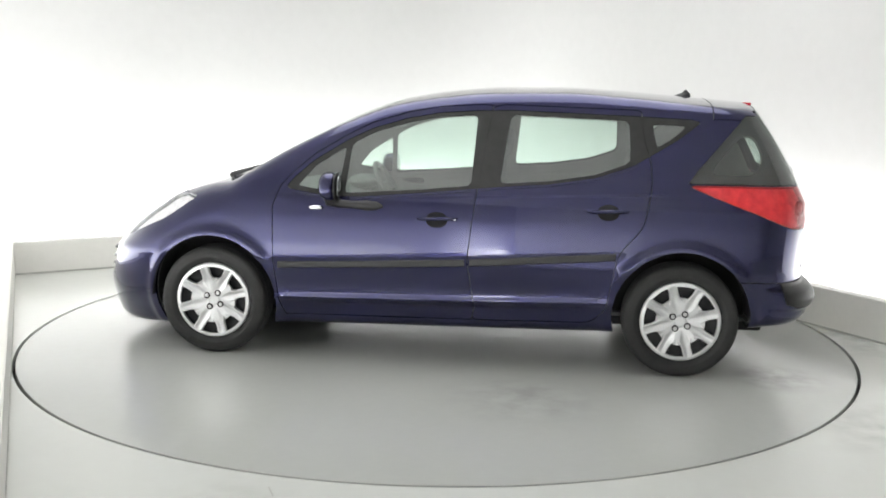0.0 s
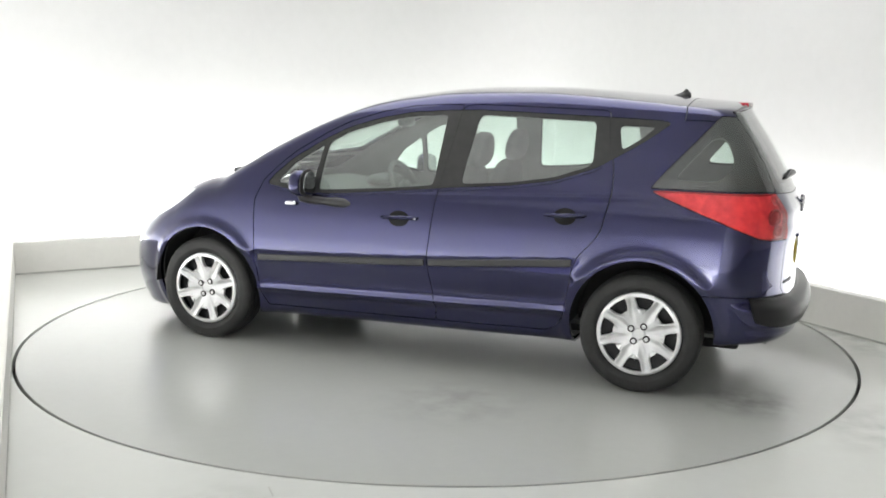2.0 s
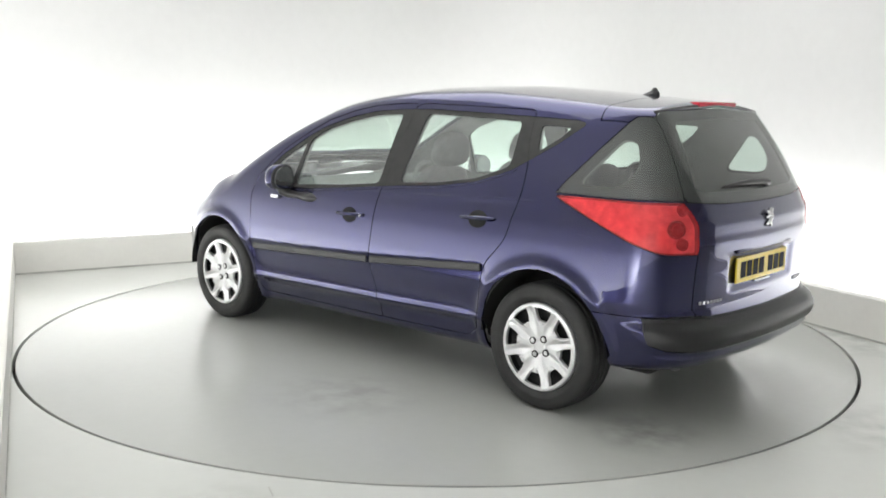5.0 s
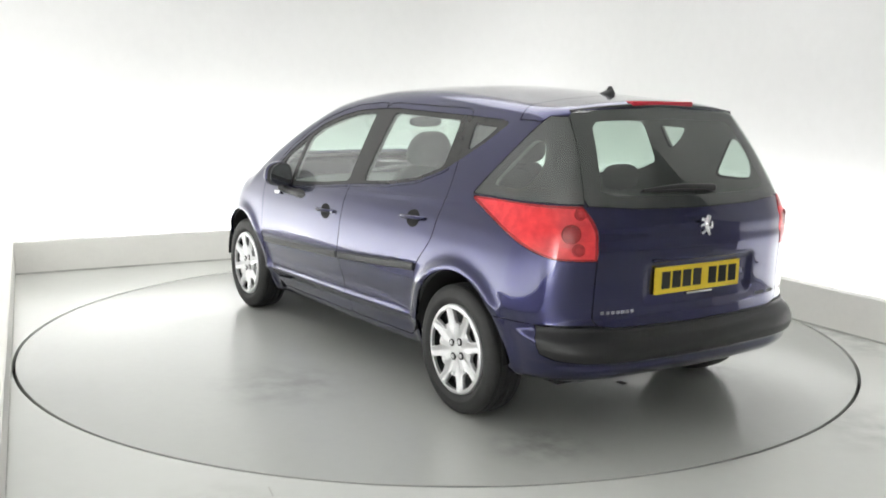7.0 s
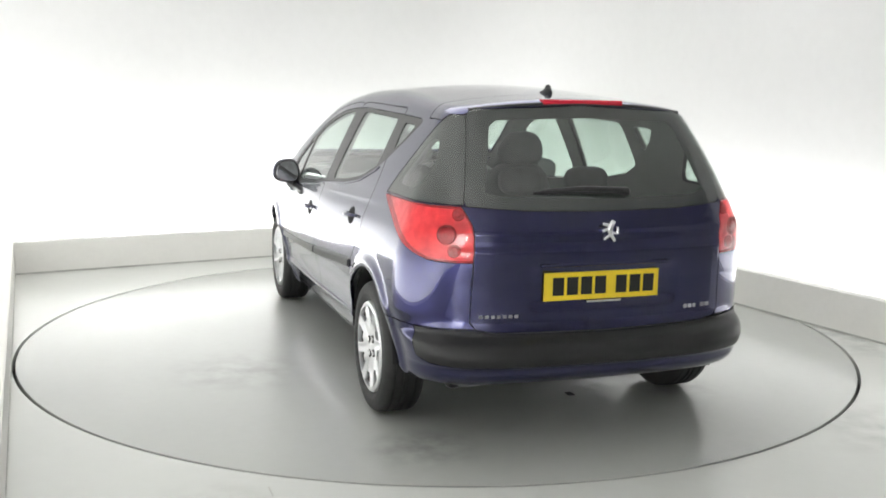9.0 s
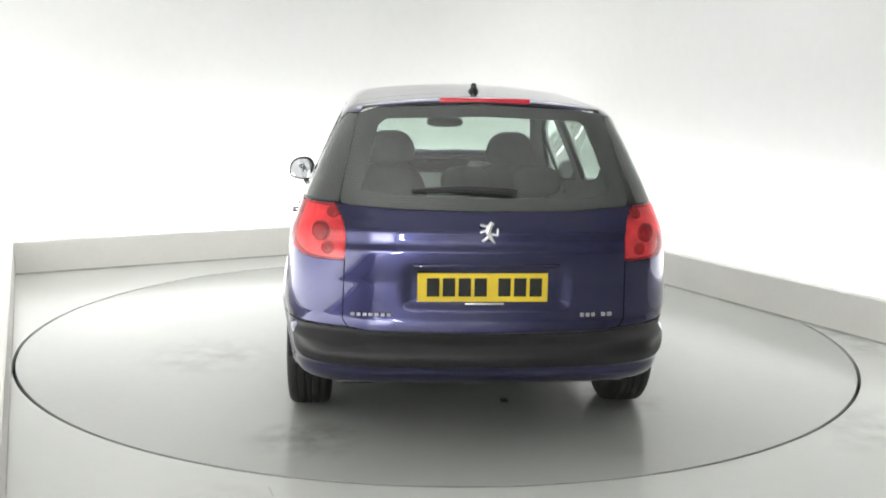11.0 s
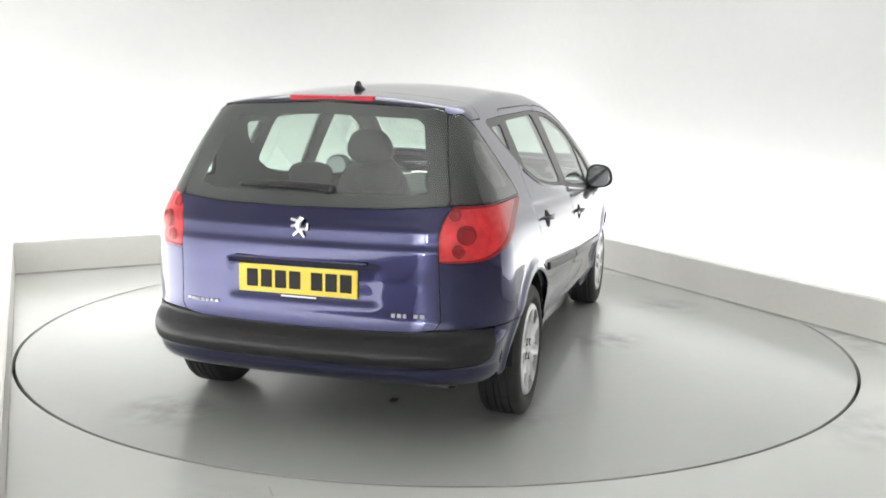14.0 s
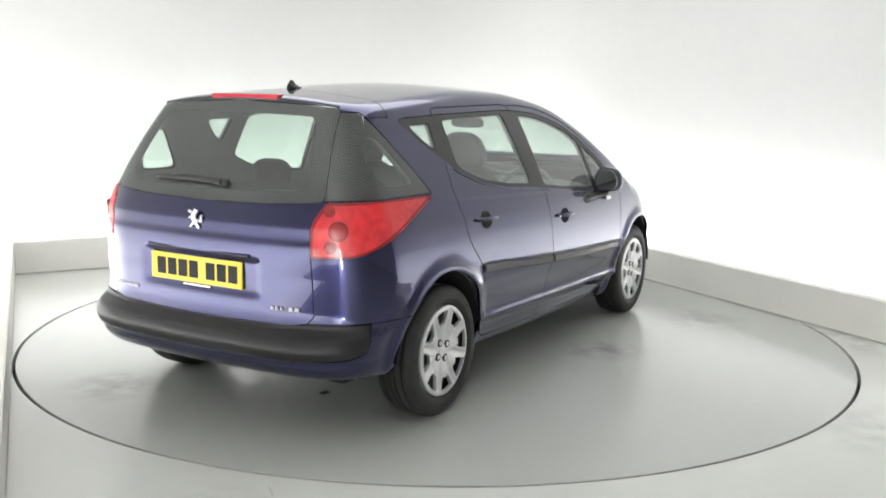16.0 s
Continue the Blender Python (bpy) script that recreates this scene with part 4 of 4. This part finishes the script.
# windscreen wipers at the cowl, grille slats
for y0, y1 in ((0.50, -0.05), (0.02, -0.52)):
    p = [(1.255 - 0.10 * i / 6 + 0.02 * math.sin(math.pi * i / 6), y0 + (y1 - y0) * i / 6, 0.968 + 0.040 * i / 6) for i in range(7)]
    part("screen_wiper", tube(p, [0.017, 0.015, 0.012, 0.010, 0.008, 0.007, 0.006], 8), TRIM, car, "black windscreen wiper")
for i in range(4):
    z = 0.37 + 0.048 * i
    p = [(float(front_x(np.array(z), np.array(y))) - 0.034 - (0.05 if abs(y) > 0.5 else 0), y, z) for y in [-0.54 + 0.09 * k for k in range(13)]]
    part("grille_slat", tube(p, 0.008, 6), TRIM, car)

# ---- the cabin ----
for s in (1, -1):
    seat = new("front_seat")
    seat.parent = car
    lean = lambda p: Vector((p.x - 0.20 * (p.z / 0.30) * 0.30, p.y * (1 - 0.10 * max(p.z, 0) / 0.3), p.z))
    part("backrest", blob(-0.155, s * 0.345, 0.745, 0.075, 0.235, 0.315, 3.2, 28, 18, lean), FABRIC, seat, "dark grey fabric backrest")
    part("cushion", blob(0.14, s * 0.345, 0.44, 0.27, 0.24, 0.09, 3.2), FABRIC, seat)
    part("headrest", blob(-0.26, s * 0.340, 1.145, 0.052, 0.135, 0.098, 2.7, 24, 14, lambda p: Vector((p.x - 0.15 * p.z, p.y * (1 - 0.18 * p.z / 0.098), p.z))), FABRIC, seat)
    for dy in (-0.05, 0.05):
        part("headrest_post", tube([(-0.22, s * 0.34 + dy, 1.02), (-0.245, s * 0.34 + dy, 1.11)], 0.006, 8), CHROME, seat)
bench = new("rear_seat")
bench.parent = car
part("backrest", blob(-0.93, 0, 0.68, 0.07, 0.62, 0.27, 4.0, 36, 16, lambda p: Vector((p.x - 0.28 * p.z, p.y, p.z))), FABRIC, bench, "dark grey fabric rear bench back")
part("cushion", blob(-0.63, 0, 0.42, 0.26, 0.60, 0.09, 4.0), FABRIC, bench)
for y in (0.36, 0.0, -0.36):
    part("headrest", blob(-1.045, y, 1.03, 0.035, 0.12, 0.07, 2.8), FABRIC, bench)
part("luggage_cover", box_bm(-1.80, -0.58, 0.895, -1.06, 0.58, 0.91, 0.005), CABIN, car, "dark luggage cover behind the rear seat")
part("cabin_floor", box_bm(-1.85, -0.60, 0.265, 0.95, 0.60, 0.29, 0.005), CABIN, car)
dash = part("dashboard", blob(0.83, 0, 0.735, 0.24, 0.68, 0.145, 4.0, 40, 18, lambda p: Vector((p.x, p.y, p.z + 0.20 * p.x * (1 if p.z > 0 else 0)))), CABIN, car, "dark grey dashboard")
part("binnacle", blob(0.66, -0.36, 0.875, 0.10, 0.17, 0.045, 2.5), CABIN, dash)
bm = bmesh.new()
nseg = 40
ringv = []
for i in range(nseg):
    a = 2 * math.pi * i / nseg
    ringv.append([bm.verts.new(((0.185 + 0.016 * math.cos(b)) * math.cos(a), (0.185 + 0.016 * math.cos(b)) * math.sin(a), 0.016 * math.sin(b))) for b in [2 * math.pi * k / 8 for k in range(8)]])
for i in range(nseg):
    for k in range(8):
        bm.faces.new((ringv[i][k], ringv[(i + 1) % nseg][k], ringv[(i + 1) % nseg][(k + 1) % 8], ringv[i][(k + 1) % 8]))
bmesh.ops.transform(bm, matrix=pose(0.50, -0.36, 0.83, 0, -62, 0), verts=list(bm.verts))
wheel_s = part("steering_wheel", bm, CABIN, car, "dark steering wheel")
part("wheel_boss", blob(0.515, -0.36, 0.825, 0.03, 0.07, 0.06, 2.4), CABIN, wheel_s)
for dy, dz in ((0.13, 0.0), (-0.13, 0.0), (0.0, -0.12)):
    part("spoke", tube([(0.515, -0.36, 0.825), (0.505 + 0.0, -0.36 + dy * 1.35, 0.827 + dz * 1.2)], 0.014, 8), CABIN, wheel_s)
imir = part("interior_mirror", blob(0.36, -0.02, 1.275, 0.018, 0.115, 0.033, 3.0), TRIM, car, "black interior mirror")
part("mirror_stalk", tube([(0.37, -0.02, 1.29), (0.43, -0.02, 1.335)], 0.012, 8), TRIM, imir)


# ---- motions ----
def motions():
    turn0, rate = 3.0125, -0.1234
    rows_car, rows_disc = [], []
    for i in range(33):
        t = i * 0.5
        a = turn0 + rate * t
        m = Matrix.Rotation(a, 4, "Z")
        rows_car.append((t, m @ Matrix.Translation((-0.1112, -0.0215, 0))))
        rows_disc.append((t, m))
    walk(car, rows_car)
    walk(turntable, rows_disc)


motions()
